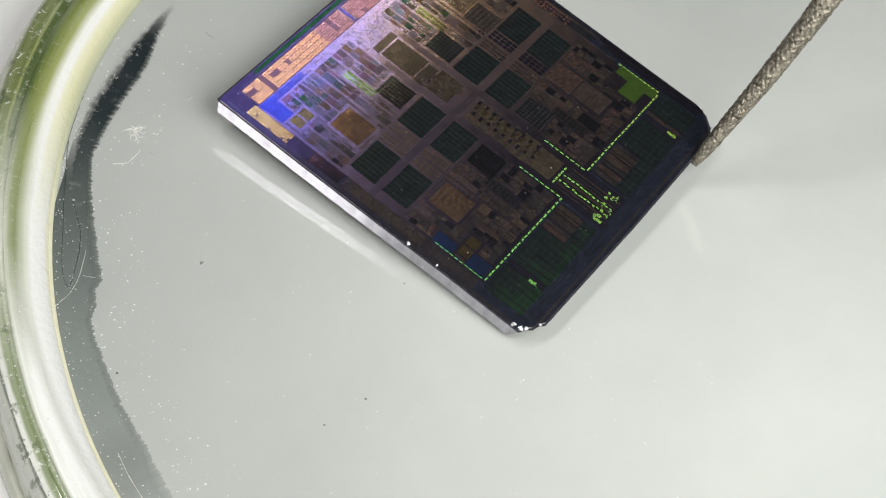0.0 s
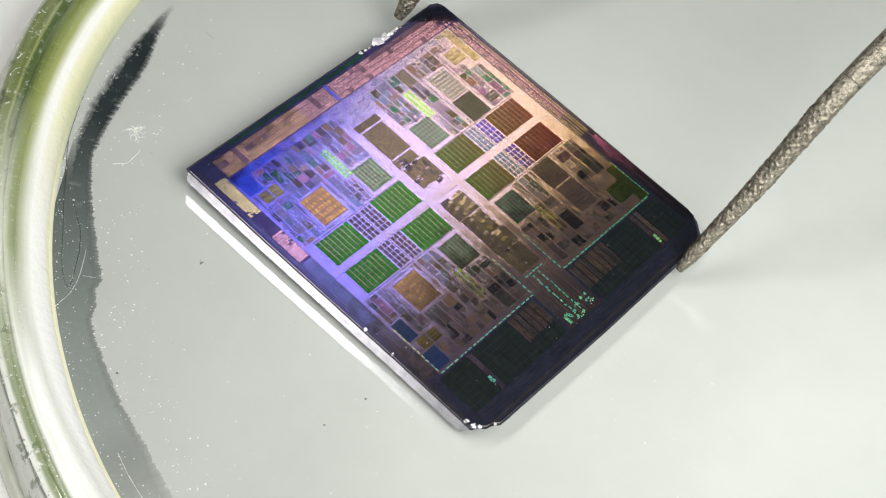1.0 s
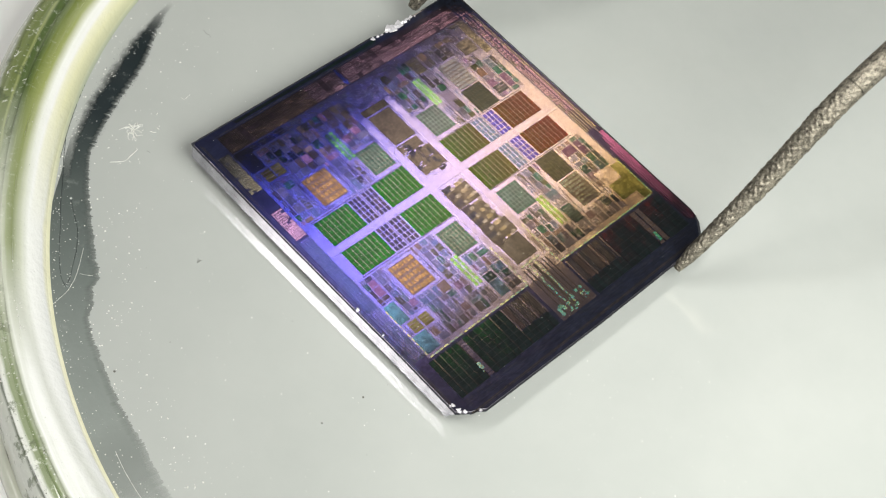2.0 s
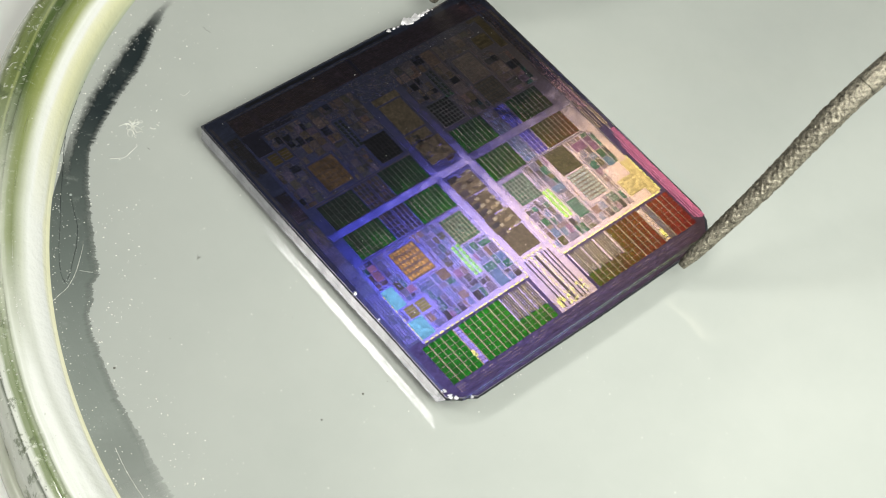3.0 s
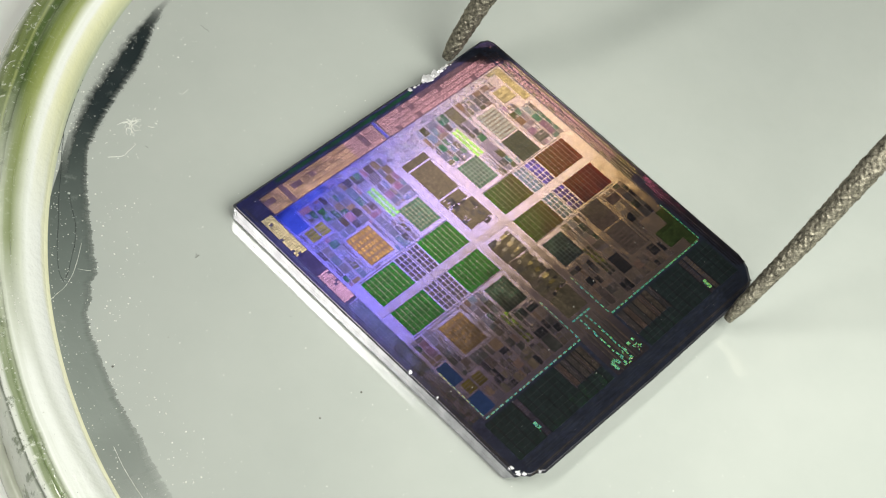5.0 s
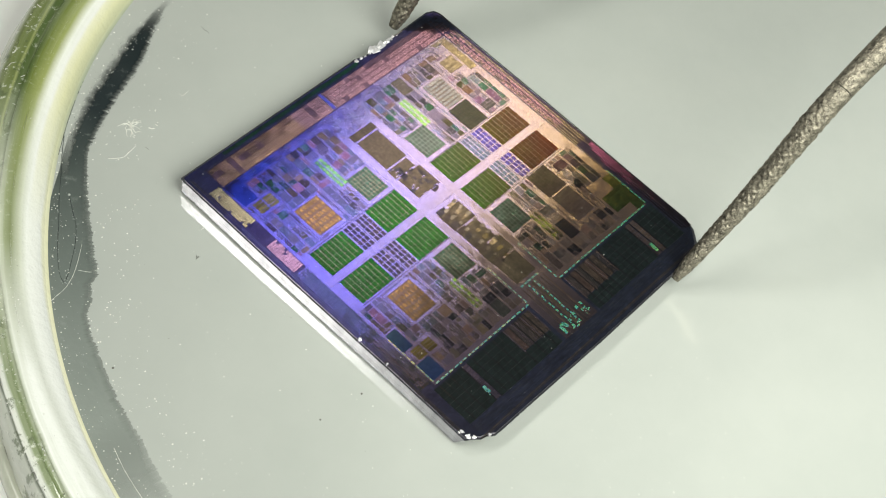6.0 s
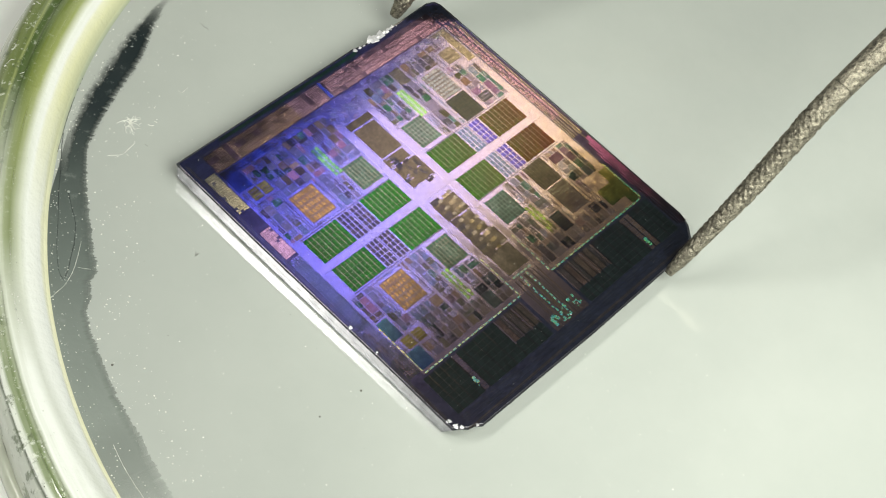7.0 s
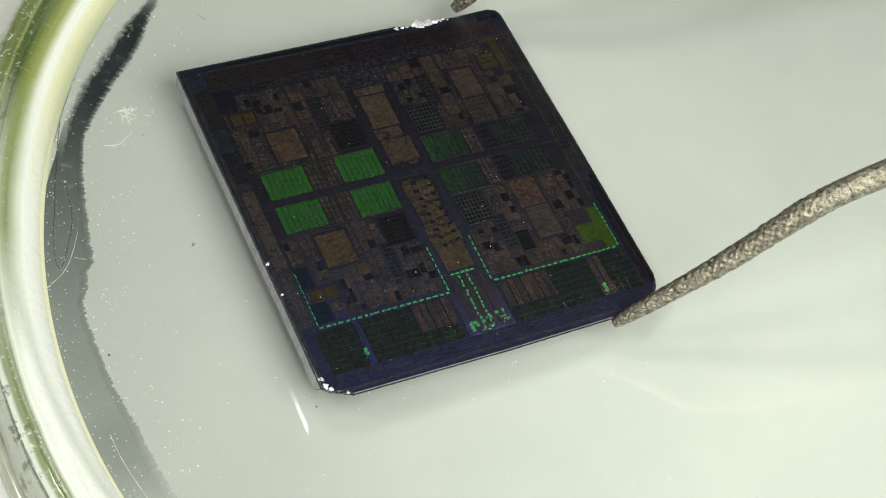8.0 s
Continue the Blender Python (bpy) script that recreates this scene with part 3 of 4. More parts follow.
die = new("silicon_die")
tagged(die, "iridescent bare silicon chip die gripped by tweezers", "chip")
OUTLINE = ((0.004, 0.0), (0.66, -0.004), (0.70, 0.006), (0.73, 0.002), (0.76, 0.012), (0.80, 0.004), (0.962, 0.0), (0.984, 0.010), (W, 0.03), (W, 0.50), (W - 0.004, 0.99), (0.975, 1.030), (0.947, 1.062),
           (0.905, 1.084), (0.50, H), (0.075, 1.082), (0.055, 1.068), (0.038, 1.064), (0.022, 1.048), (0.006, 1.040), (0.006, 0.78), (0.004, 0.66), (0.0, 0.30), (0.0, 0.006))


def slab(points, z0, z1, bevel=0.0, lower=0.0):
    """An upright prism on an outline in shares; lower: how far the foot stands out."""
    bm = bmesh.new()
    c = Vector((0.49, 0.54))
    def ring(z, grow):
        out = []
        for u, v in points:
            d = Vector((u, v)) - c
            x, y = uv(u, v)
            out.append(bm.verts.new(((x + math.copysign(grow, d.x) * (abs(d.x) > 0.2)) * MM, (y - math.copysign(grow, d.y) * (abs(d.y) > 0.2)) * MM, z * MM)))
        return out
    rings = [ring(z0, lower), ring(z1 - bevel * 1.2, 0.0), ring(z1, -bevel)] if bevel else [ring(z0, lower), ring(z1, 0.0)]
    n = len(points)
    for a, b in zip(rings[:-1], rings[1:]):
        for i in range(n):
            bm.faces.new((a[i], a[(i + 1) % n], b[(i + 1) % n], b[i]))
    bm.faces.new(rings[0])
    bm.faces.new(rings[-1][::-1])
    bmesh.ops.recalc_face_normals(bm, faces=bm.faces)
    return bm


def sawn_body(points):
    """The silicon under the circuit: sawn in two passes, with a small ledge half way down; its foot is drawn in to fit
    the camera's view.
    """
    bm = bmesh.new()
    fine = []
    for (u0, v0), (u1, v1) in zip(points, points[1:] + points[:1]):
        n = max(1, int(math.hypot(u1 - u0, v1 - v0) / 0.008))
        fine += [(u0 + (u1 - u0) * k / n, v0 + (v1 - v0) * k / n) for k in range(n)]
    rings = []
    for j, (z, grow, chip) in enumerate(((-DT, 0.0, 0.001), (-0.315, 0.0, 0.001), (-0.305, 0.004, 0.003), (-0.295, 0.0, 0.001), (-0.060, 0.0, 0.001), (-0.042, 0.004, 0.003), (-0.030, -0.018, 0.006))):
        ring = []
        for u, v in fine:
            x, y = uv(u, v)
            g = grow + chip * noise.noise(Vector((x * 7, y * 7, j * 3.0))) + chip * noise.noise(Vector((x * 19, y * 19, j * 3.0)))
            x += math.copysign(g, u - 0.49) * (abs(u - 0.49) > 0.4)
            low = 0.30 * (-z - 0.05) / (DT - 0.05) if z < -0.05 and v > 0.9 else 0.0
            y -= math.copysign(g, v - 0.54) * (abs(v - 0.54) > 0.4) - low * min(1.0, max(0.0, (v - 0.97) / 0.08))
            ring.append(bm.verts.new((x * MM, y * MM, z * MM)))
        rings.append(ring)
    n = len(fine)
    for a, b in zip(rings[:-1], rings[1:]):
        for k in range(n):
            bm.faces.new((a[k], a[(k + 1) % n], b[(k + 1) % n], b[k]))
    bm.faces.new(rings[0][::-1])
    bm.faces.new(rings[-1])
    bmesh.ops.recalc_face_normals(bm, faces=bm.faces)
    return bm


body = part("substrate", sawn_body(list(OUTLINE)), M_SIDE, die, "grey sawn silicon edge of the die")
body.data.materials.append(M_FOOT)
# Foot side darkened in its colour to keep lamp reflections off the floor.
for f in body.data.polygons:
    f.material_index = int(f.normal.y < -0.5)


def inset(points, d):
    return [(u + (d if u < 0.49 else -d) * (abs(u - 0.49) > 0.2 or 0), v + (d if v < 0.54 else -d) * (abs(v - 0.54) > 0.2 or 0)) for u, v in points]


part("border", slab(inset(OUTLINE, 0.004), -0.031, 0.0), M_BORDER, die, "dark purple glossy border of the die")


class Layout:
    """Collects flat blocks of the circuit by name."""

    def __init__(self, top):
        self.top = top

    def block(self, name, mat, u0, v0, u1, v1, z=0.010, parent=None):
        x0, y1 = uv(u0, v0)
        x1, y0 = uv(u1, v1)
        b = bmesh.new()
        box(b, x0, x1, y0, y1, self.top, z)
        return part(name, b, mat, parent or die)

    def lines(self, name, mat, rects, z, parent=None, low=None):
        b = bmesh.new()
        for u0, v0, u1, v1 in rects:
            x0, y1 = uv(u0, v0)
            x1, y0 = uv(u1, v1)
            box(b, x0, x1, y0, y1, self.top if low is None else low, z)
        ob = part(name, b, mat, parent or die)
        return tagged(ob, kind="stuff") if len(rects) > 3 else ob

    def pieces(self, name, mat, rects, z, parent=None):
        """Each rectangle an object of its own."""
        return [self.block(name, mat, *r, z, parent) for r in rects]


lay = Layout(0.001)
rnd = random.Random(11)


def grid_rects(u0, v0, u1, v1, nu, nv, tu, tv):
    """Thin bars that rule a block into nu by nv cells."""
    out = []
    for i in range(1, nu):
        u = u0 + (u1 - u0) * i / nu
        out.append((u - tu / 2, v0, u + tu / 2, v1))
    for i in range(1, nv):
        v = v0 + (v1 - v0) * i / nv
        out.append((u0, v - tv / 2, u1, v + tv / 2))
    return out


# the pale metal field under the blocks
lay.block("metal_field", M_FIELD, 0.060, 0.095, 0.935, 0.885, 0.003)
lay.block("metal_field", M_FIELD, 0.425, 0.886, 0.555, 1.022, 0.003)

# each memory block has its own ruled lines
def memory(u0, v0, u1, v1, nu=8, nv=5):
    b = lay.block("memory_block", M_MEMORY, u0, v0, u1, v1, 0.012)
    lay.lines("word_line_grid", M_WIRE, grid_rects(u0, v0, u1, v1, nu, 1, 0.0017, 0.0012), 0.016, b, 0.012)
    lay.lines("word_gap_grid", M_TRENCH, [(a + 0.0007, b, a + 0.0024, d) for a, b, c, d in ((r[2], r[1], r[2], r[3]) for r in grid_rects(u0, v0, u1, v1, nu, 1, 0.0014, 0.0012))], 0.0135, b, 0.012)
    lay.lines("bit_line_grid", M_WIRE, grid_rects(u0, v0, u1, v1, 1, nv + 1, 0.0020, 0.0009), 0.015, b, 0.012)
    return b


def mirrored(u0, v0, u1, v1, right, low):
    if right:
        u0, u1 = 0.980 - u1, 0.980 - u0
    if low:
        v0, v1 = 0.992 - v1, 0.992 - v0
    return u0, v0, u1, v1


def cells(name, mat, u0, v0, u1, v1, nu, nv, gap, z=0.013):
    """A ruled field of small cells; few ones are objects of their own."""
    du, dv = (u1 - u0) / nu, (v1 - v0) / nv
    make = lay.pieces if nu * nv < 20 else lay.lines
    return make(name, mat, [(u0 + i * du + gap * du / 2, v0 + j * dv + gap * dv / 2, u0 + (i + 1) * du - gap * du / 2, v0 + (j + 1) * dv - gap * dv / 2)
                                 for i in range(nu) for j in range(nv)], z)


TAKEN = []
for right in (False, True):
    for low in (False, True):
        q = lambda *r: mirrored(*r, right, low)
        memory(*q(0.0925, 0.397, 0.210, 0.483))
        memory(*q(0.302, 0.394, 0.418, 0.482))
        cells("array_cell", M_BLUE if right else M_LOGIC_DARK, *q(0.214, 0.396, 0.253, 0.484), 3, 5, 0.22)
        cells("array_cell", M_LOGIC_BLUE if right else M_LOGIC_DARK, *q(0.260, 0.396, 0.298, 0.484), 3, 5, 0.22)
        lay.lines("array_wire", M_LOGIC_DARK, [q(0.2556, 0.396, 0.2574, 0.484), q(0.088, 0.3905, 0.421, 0.3925)], 0.008)
        r = q(0.336, 0.287, 0.413, 0.377)
        cells("register_grid", M_TEAL, *r, 7, 7, 0.26)
        lay.block("register_bed", M_WIRE if right else M_GOLD, *r, 0.008)
        r = q(0.156, 0.271, 0.240, 0.372)
        if right:
            lay.block("buffer_bed", M_LOGIC_RUST, *q(0.170, 0.195, 0.240, 0.295), 0.008)
            lay.block("buffer_bed", M_LOGIC_OLIVE, *q(0.170, 0.30, 0.245, 0.388), 0.008)
            cells("buffer_grid", M_LOGIC_PALE, *q(0.170, 0.195, 0.240, 0.295), 7, 8, 0.3)
            cells("buffer_grid", M_LOGIC_DARK, *q(0.170, 0.30, 0.245, 0.388), 7, 6, 0.35)
        else:
            lay.block("buffer_bed", M_LOGIC_RUST, *r, 0.008)
            cells("buffer_grid", M_ORANGE, *r, 7, 5, 0.34)
        for k in range(2):
            u = 0.3105 + 0.0145 * k
            cells("bright_cell", M_LIME, *q(u, 0.189, u + 0.0115, 0.296), 1, 8, 0.22, 0.016)
        TAKEN += [q(0.085, 0.388, 0.424, 0.49), q(0.33, 0.283, 0.42, 0.385), q(0.306, 0.185, 0.341, 0.30),
                  q(0.165, 0.19, 0.247, 0.39) if right else q(0.152, 0.267, 0.244, 0.376)]

# special blocks
lay.block("corner_block", M_BLUE, 0.066, 0.097, 0.114, 0.178, 0.011)
cells("yellow_block", M_YELLOW, 0.083, 0.185, 0.152, 0.224, 2, 4, 0.16)
cells("yellow_block", M_YELLOW, 0.080, 0.774, 0.154, 0.810, 2, 4, 0.16)
lay.block("corner_block", M_BEIGE, 0.845, 0.160, 0.897, 0.210, 0.011)
lay.lines("corner_block", M_BEIGE, [(0.878, 0.100, 0.930, 0.112), (0.904, 0.112, 0.930, 0.235)], 0.011)
lay.block("corner_block", M_CYAN, 0.066, 0.702, 0.102, 0.768, 0.009)
lay.block("corner_block", M_CYAN, 0.066, 0.814, 0.112, 0.874, 0.009)
lay.lines("corner_block", M_CORNER, [(0.905, 0.745, 0.938, 0.880), (0.850, 0.790, 0.905, 0.850)], 0.009)
lay.block("bus_band", M_BLUE, 0.062, 0.098, 0.235, 0.118, 0.006)
TAKEN += [(0.06, 0.09, 0.118, 0.182), (0.08, 0.182, 0.155, 0.227), (0.08, 0.766, 0.162, 0.816), (0.84, 0.155, 0.93, 0.215), (0.875, 0.09, 0.94, 0.24), (0.06, 0.698, 0.106, 0.770), (0.06, 0.81, 0.116, 0.878),
          (0.06, 0.09, 0.935, 0.122), (0.848, 0.74, 0.94, 0.885), (0.424, 0.12, 0.556, 0.885)]

# buses
lay.pieces("bus_line", M_BUS, [(0.064, 0.486, 0.424, 0.508), (0.556, 0.486, 0.930, 0.508), (0.424, 0.210, 0.443, 0.830), (0.537, 0.190, 0.556, 0.830), (0.443, 0.486, 0.537, 0.508)], 0.011)

# central column
for k, (v0, v1) in enumerate(((0.185, 0.215), (0.215, 0.335), (0.335, 0.375), (0.375, 0.46), (0.53, 0.60), (0.60, 0.68), (0.68, 0.74), (0.74, 0.825))):
    lay.block("column_block", M_BROWN, 0.446 + 0.004 * (k % 2), v0 + 0.003, 0.534 - 0.006 * (k % 3), v1 - 0.003, 0.009)
bits, nibs, rails = [], [], []
for k in range(9):
    v = 0.520 + 0.0262 * k
    bits += [(0.449, v, 0.449 + rnd.uniform(0.026, 0.036), v + rnd.uniform(0.014, 0.021)), (0.492, v + 0.004, 0.492 + rnd.uniform(0.024, 0.036), v + rnd.uniform(0.016, 0.022))]
    nibs += [(0.466 + rnd.uniform(0, 0.008), v + 0.010, 0.484, v + 0.020), (0.512, v + 0.001, 0.526, v + rnd.uniform(0.008, 0.013))]
for _ in range(34):
    u, v = rnd.uniform(0.447, 0.516), rnd.uniform(0.335, 0.470)
    rails.append((u, v, u + rnd.uniform(0.007, 0.020), v + rnd.uniform(0.006, 0.017)))
lay.pieces("column_cell", M_LOGIC_DARK, bits[::2], 0.0125)
lay.pieces("column_cell", M_BEIGE, [(a, b, c - 0.012, d - 0.004) for a, b, c, d in bits[1::2]], 0.0125)
lay.pieces("column_cell", M_GOLD, nibs, 0.014)
lay.pieces("column_cell", M_LOGIC_DARK, rails[::2], 0.0120)
lay.pieces("column_cell", M_BUS, [(u, v, u + 0.012, v + 0.0022) for u, v, *_ in rails[1::2]], 0.0135)


def free(r, grow=0.0):
    return all(r[2] <= t[0] + grow or r[0] >= t[2] - grow or r[3] <= t[1] + grow or r[1] >= t[3] - grow for t in TAKEN)


def split(r, depth, out, lo, dice):
    """Cuts a column into stacked logic blocks, most of them longer along v."""
    u0, v0, u1, v1 = r
    w, h = u1 - u0, v1 - v0
    if depth == 0 or (w < lo * 1.7 and h < lo * 2.4) or (depth < 5 and dice.random() < 0.16):
        out.append(r)
    elif w > h * 1.05 and w > lo * 1.5:
        c = u0 + w * dice.uniform(0.32, 0.68)
        split((u0, v0, c, v1), depth - 1, out, lo, dice), split((c, v0, u1, v1), depth - 1, out, lo, dice)
    else:
        c = v0 + h * dice.uniform(0.30, 0.70)
        split((u0, v0, u1, c), depth - 1, out, lo, dice), split((u0, c, u1, v1), depth - 1, out, lo, dice)


def clear_of_taken(r, least=0.005):
    """The pieces of a block that lie outside the large arrays."""
    out, queue = [], [(r, 0)]
    while queue:
        q, depth = queue.pop()
        if free(q, 0.0008):
            out.append(q)
        elif depth < 5:
            if q[2] - q[0] > q[3] - q[1]:
                if q[2] - q[0] > least:
                    c = (q[0] + q[2]) / 2
                    queue += [((q[0], q[1], c, q[3]), depth + 1), ((c, q[1], q[2], q[3]), depth + 1)]
            elif q[3] - q[1] > least:
                c = (q[1] + q[3]) / 2
                queue += [((q[0], q[1], q[2], c), depth + 1), ((q[0], c, q[2], q[3]), depth + 1)]
    return out


# columns of logic, ruled off by bright metal lines; the four quarters mirror one another
COLUMNS = ((0.068, 0.107), (0.111, 0.155), (0.159, 0.205), (0.208, 0.258), (0.264, 0.303), (0.306, 0.338), (0.343, 0.379), (0.382, 0.421))
routing, ruling, fine_cells = [], [], [[], [], []]
for right in (False, True):
    for low in (False, True):
        dice = random.Random(77)
        for u0, u1 in COLUMNS:
            blocks = []
            split((u0, 0.124, u1, 0.386), 7, blocks, 0.0165, dice)
            for r in blocks:
                gap = dice.choice((0.0005, 0.0008, 0.0011, 0.0016))
                kind = dice.random()
                pick = dice.random()
                hue = (M_LOGIC, M_TEAL if right else M_LOGIC_DARK, M_LOGIC_RUST, M_LOGIC, M_LOGIC_OLIVE if right else M_LOGIC_BLUE, M_LOGIC_RUST if right else M_LOGIC, M_LOGIC_BLUE, M_LOGIC_DARK, M_LOGIC_ROSE, M_LOGIC, M_TEAL, M_LOGIC_OLIVE)[int(pick * 12)]
                marks = [(dice.random(), dice.random(), dice.random(), dice.random()) for _ in range(6)]
                for q in clear_of_taken(mirrored(*r, right, low)):
                    a0, b0, a1, b1 = q[0] + gap, q[1] + gap, q[2] - gap, q[3] - gap
                    if a1 - a0 < 0.002 or b1 - b0 < 0.002:
                        continue
                    if kind < 0.17:
                        nu, nv = max(2, round((a1 - a0) / 0.0062)), max(2, round((b1 - b0) / 0.0075))
                        du, dv = (a1 - a0) / nu, (b1 - b0) / nv
                        fine_cells[int(dice.random() * 3)] += [(a0 + i * du, b0 + j * dv, a0 + (i + 0.80) * du, b0 + (j + 0.78) * dv) for i in range(nu) for j in range(nv) if (i * 7 + j * 3) % 11]
                        continue
                    lay.block("logic_block", hue, a0, b0, a1, b1, 0.009)
                    if kind < 0.50:
                        n = max(2, round((b1 - b0) / 0.0085))
                        ruling += [(a0, b0 + (b1 - b0) * i / n - 0.0005, a1, b0 + (b1 - b0) * i / n + 0.0005) for i in range(1, n)]
                    for x, y, l, k in marks[:int(1 + 5 * pick)]:
                        u, v = a0 + (a1 - a0) * x, b0 + (b1 - b0) * y
                        if k < 0.45:
                            routing.append((u, v, min(a1 + gap, u + 0.004 + 0.014 * l), min(b1, v + 0.0012)))
                        elif k < 0.8:
                            routing.append((u, v, min(a1, u + 0.0012), min(b1 + gap, v + 0.004 + 0.018 * l)))
                        else:
                            routing.append((u, v, min(a1, u + 0.0035), min(b1, v + 0.0035)))
lanes = []
for (_, u0), (u1, _) in zip(COLUMNS, COLUMNS[1:]):
    for right in (False, True):
        for low in (False, True):
            lanes += clear_of_taken(mirrored((u0 + u1) / 2 - 0.0006, 0.124, (u0 + u1) / 2 + 0.0006, 0.386, right, low), 0.0009)
lay.lines("lane_mesh", M_LOGIC_DARK, lanes, 0.0085)
lay.lines("routing", M_FIELD, routing, 0.0115)
lay.lines("row_ruling", M_FIELD, ruling, 0.0105)
for mat, rects in zip((M_LOGIC_DARK, M_LOGIC, M_LOGIC_BLUE), fine_cells):
    lay.lines("cell_mesh", mat, rects, 0.0095)

# fine cells that fill the open metal between the blocks
loose = [[], [], [], []]
for u0, v0, u1, v1, n in ((0.12, 0.097, 0.93, 0.121, 330), (0.424, 0.122, 0.556, 0.186, 260)):
    for _ in range(n):
        u, v = rnd.uniform(u0, u1 - 0.004), rnd.uniform(v0, v1 - 0.004)
        a, b = rnd.choice(((0.0014, 0.006), (0.004, 0.002), (0.003, 0.003), (0.009, 0.0014)))
        loose[rnd.randrange(4)].append((u, v, min(u + a, u1), min(v + b, v1)))
for k, (mat, rects) in enumerate(zip((M_LOGIC_BLUE, M_LOGIC_ROSE, M_LOGIC_PALE, M_BUS), loose)):
    lay.lines("routing_mesh", mat, rects, 0.0125 + 0.0004 * k)

# pads along the edges
lay.block("pad_bed", M_PAD_BED, 0.066, 0.028, 0.930, 0.094, 0.004)
lay.pieces("side_bus", M_LOGIC_BLUE, [(0.022 + 0.008 * k, 0.418, 0.028 + 0.008 * k, 0.872) for k in range(5)], 0.006)
lay.lines("side_bus_mesh", M_BUS, [(0.022 + 0.008 * k, 0.420 + 0.0062 * j, 0.0275 + 0.008 * k, 0.4232 + 0.0062 * j) for k in range(5) for j in range(72) if rnd.random() < 0.62], 0.0075)
lay.pieces("side_bus", M_LOGIC, [(0.937, 0.13, 0.941, 0.72), (0.968, 0.10, 0.973, 0.95)], 0.005)
pads = [[], []]
for i in range(54):
    for j in range(4):
        u, v = 0.070 + i * 0.0160, 0.030 + j * 0.0162
        if 0.124 < u < 0.136 or 0.474 < u < 0.498 or (u > 0.66 and v < 0.042) or rnd.random() < 0.05:
            continue
        t = 0.0026 + 0.0010 * ((i + j) % 2)
        pads[u >= 0.36] += [(u, v, u + 0.0130, v + t), (u, v + 0.0130 - t, u + 0.0130, v + 0.0130), (u, v + t, u + t, v + 0.0130 - t), (u + 0.0130 - t, v + t, u + 0.0130, v + 0.0130 - t)]
        if (i * 3 + j) % 4 == 0:
            pads[u >= 0.36].append((u + 0.0045, v + 0.0045, u + 0.0085, v + 0.0085))
lay.lines("pad_field", M_PEACH, pads[0], 0.010)
lay.lines("pad_field", M_PINK, pads[1], 0.010)
lay.block("pad_mark", M_BLUE, 0.485, 0.026, 0.494, 0.092, 0.012)
lay.lines("pad_mark", M_GOLD, [(0.481, 0.026, 0.484, 0.092), (0.495, 0.026, 0.498, 0.092)], 0.012)
lay.block("edge_strip", M_EDGE, 0.14, 0.007, 0.66, 0.017, 0.004)
for (v0, v1, mat) in ((0.086, 0.230, M_PALE), (0.306, 0.412, M_ORCHID), (0.44, 0.70, M_LOGIC_BLUE)):
    (lay.lines("side_pad_field", mat, [(u, v0 + k * 0.0075, u + 0.0080, v0 + k * 0.0075 + 0.0062) for u in (0.023, 0.032, 0.041, 0.050) for k in range(int((v1 - v0) / 0.0075)) if rnd.random() > 0.06], 0.010))
lay.pieces("edge_band", M_ROSE, [(0.953, 0.70, 0.958, 1.005), (0.961, 0.66, 0.966, 1.012), (0.969, 0.64, 0.983, 1.015)], 0.008)
lay.lines("edge_rule", M_BEIGE, [(u, 0.10, u + 0.0022, 0.62) for u in (0.940, 0.947, 0.956, 0.966, 0.975)], 0.007)
lay.lines("side_pad_field", M_PINK, [(u, 0.03 + k * 0.0128, u + 0.0070, 0.0385 + k * 0.0128) for u in (0.9395, 0.951, 0.9625) for k in range(40) if rnd.random() > 0.12], 0.010)

# seal ring near the die's edge
lay.lines("seal_ring", M_LOGIC_BLUE, [(0.012, 0.022, 0.0145, 1.020), (0.017, 0.028, 0.0185, 1.010), (0.04, 1.0640, 0.95, 1.0665), (0.05, 1.0690, 0.94, 1.0705), (0.06, 0.0225, 0.66, 0.0240), (0.9865, 0.04, 0.9880, 0.99)], 0.005)

lay.lines("border_mesh", M_WIRE, [(0.050 + 0.0072 * k, v, 0.0548 + 0.0072 * k, v + 0.0022) for v in (1.0300, 1.0375, 1.0450) for k in range(124) if rnd.random() < 0.72], 0.004)

# guard dashes, uneven in length
dash = []
u = 0.066
while u < 0.935:
    long = rnd.uniform(0.008, 0.014)
    if not 0.422 < u < 0.556:
        dash.append((u, 0.8810, u + long, 0.8858))
    u += long + rnd.uniform(0.004, 0.009)
for k in range(10):
    dash.append((0.0635, 0.715 + k * 0.0165, 0.0665, 0.726 + k * 0.0165))
    dash.append((0.9365, 0.735 + k * 0.0150, 0.9400, 0.745 + k * 0.0150))
for k in range(8):
    dash.append((0.4255, 0.735 + k * 0.0185, 0.4290, 0.747 + k * 0.0185))
    dash.append((0.5500, 0.735 + k * 0.0185, 0.5535, 0.747 + k * 0.0185))
for k in range(5):
    dash.append((0.452 + k * 0.0145, 0.832, 0.462 + k * 0.0145, 0.837))
for k in range(12):
    for u0 in (0.470, 0.493):
        x, y = u0 + rnd.uniform(-0.002, 0.002), 0.842 + k * 0.0145 + rnd.uniform(-0.002, 0.002)
        dash.append((x, y, x + 0.0045, y + rnd.uniform(0.007, 0.011)))
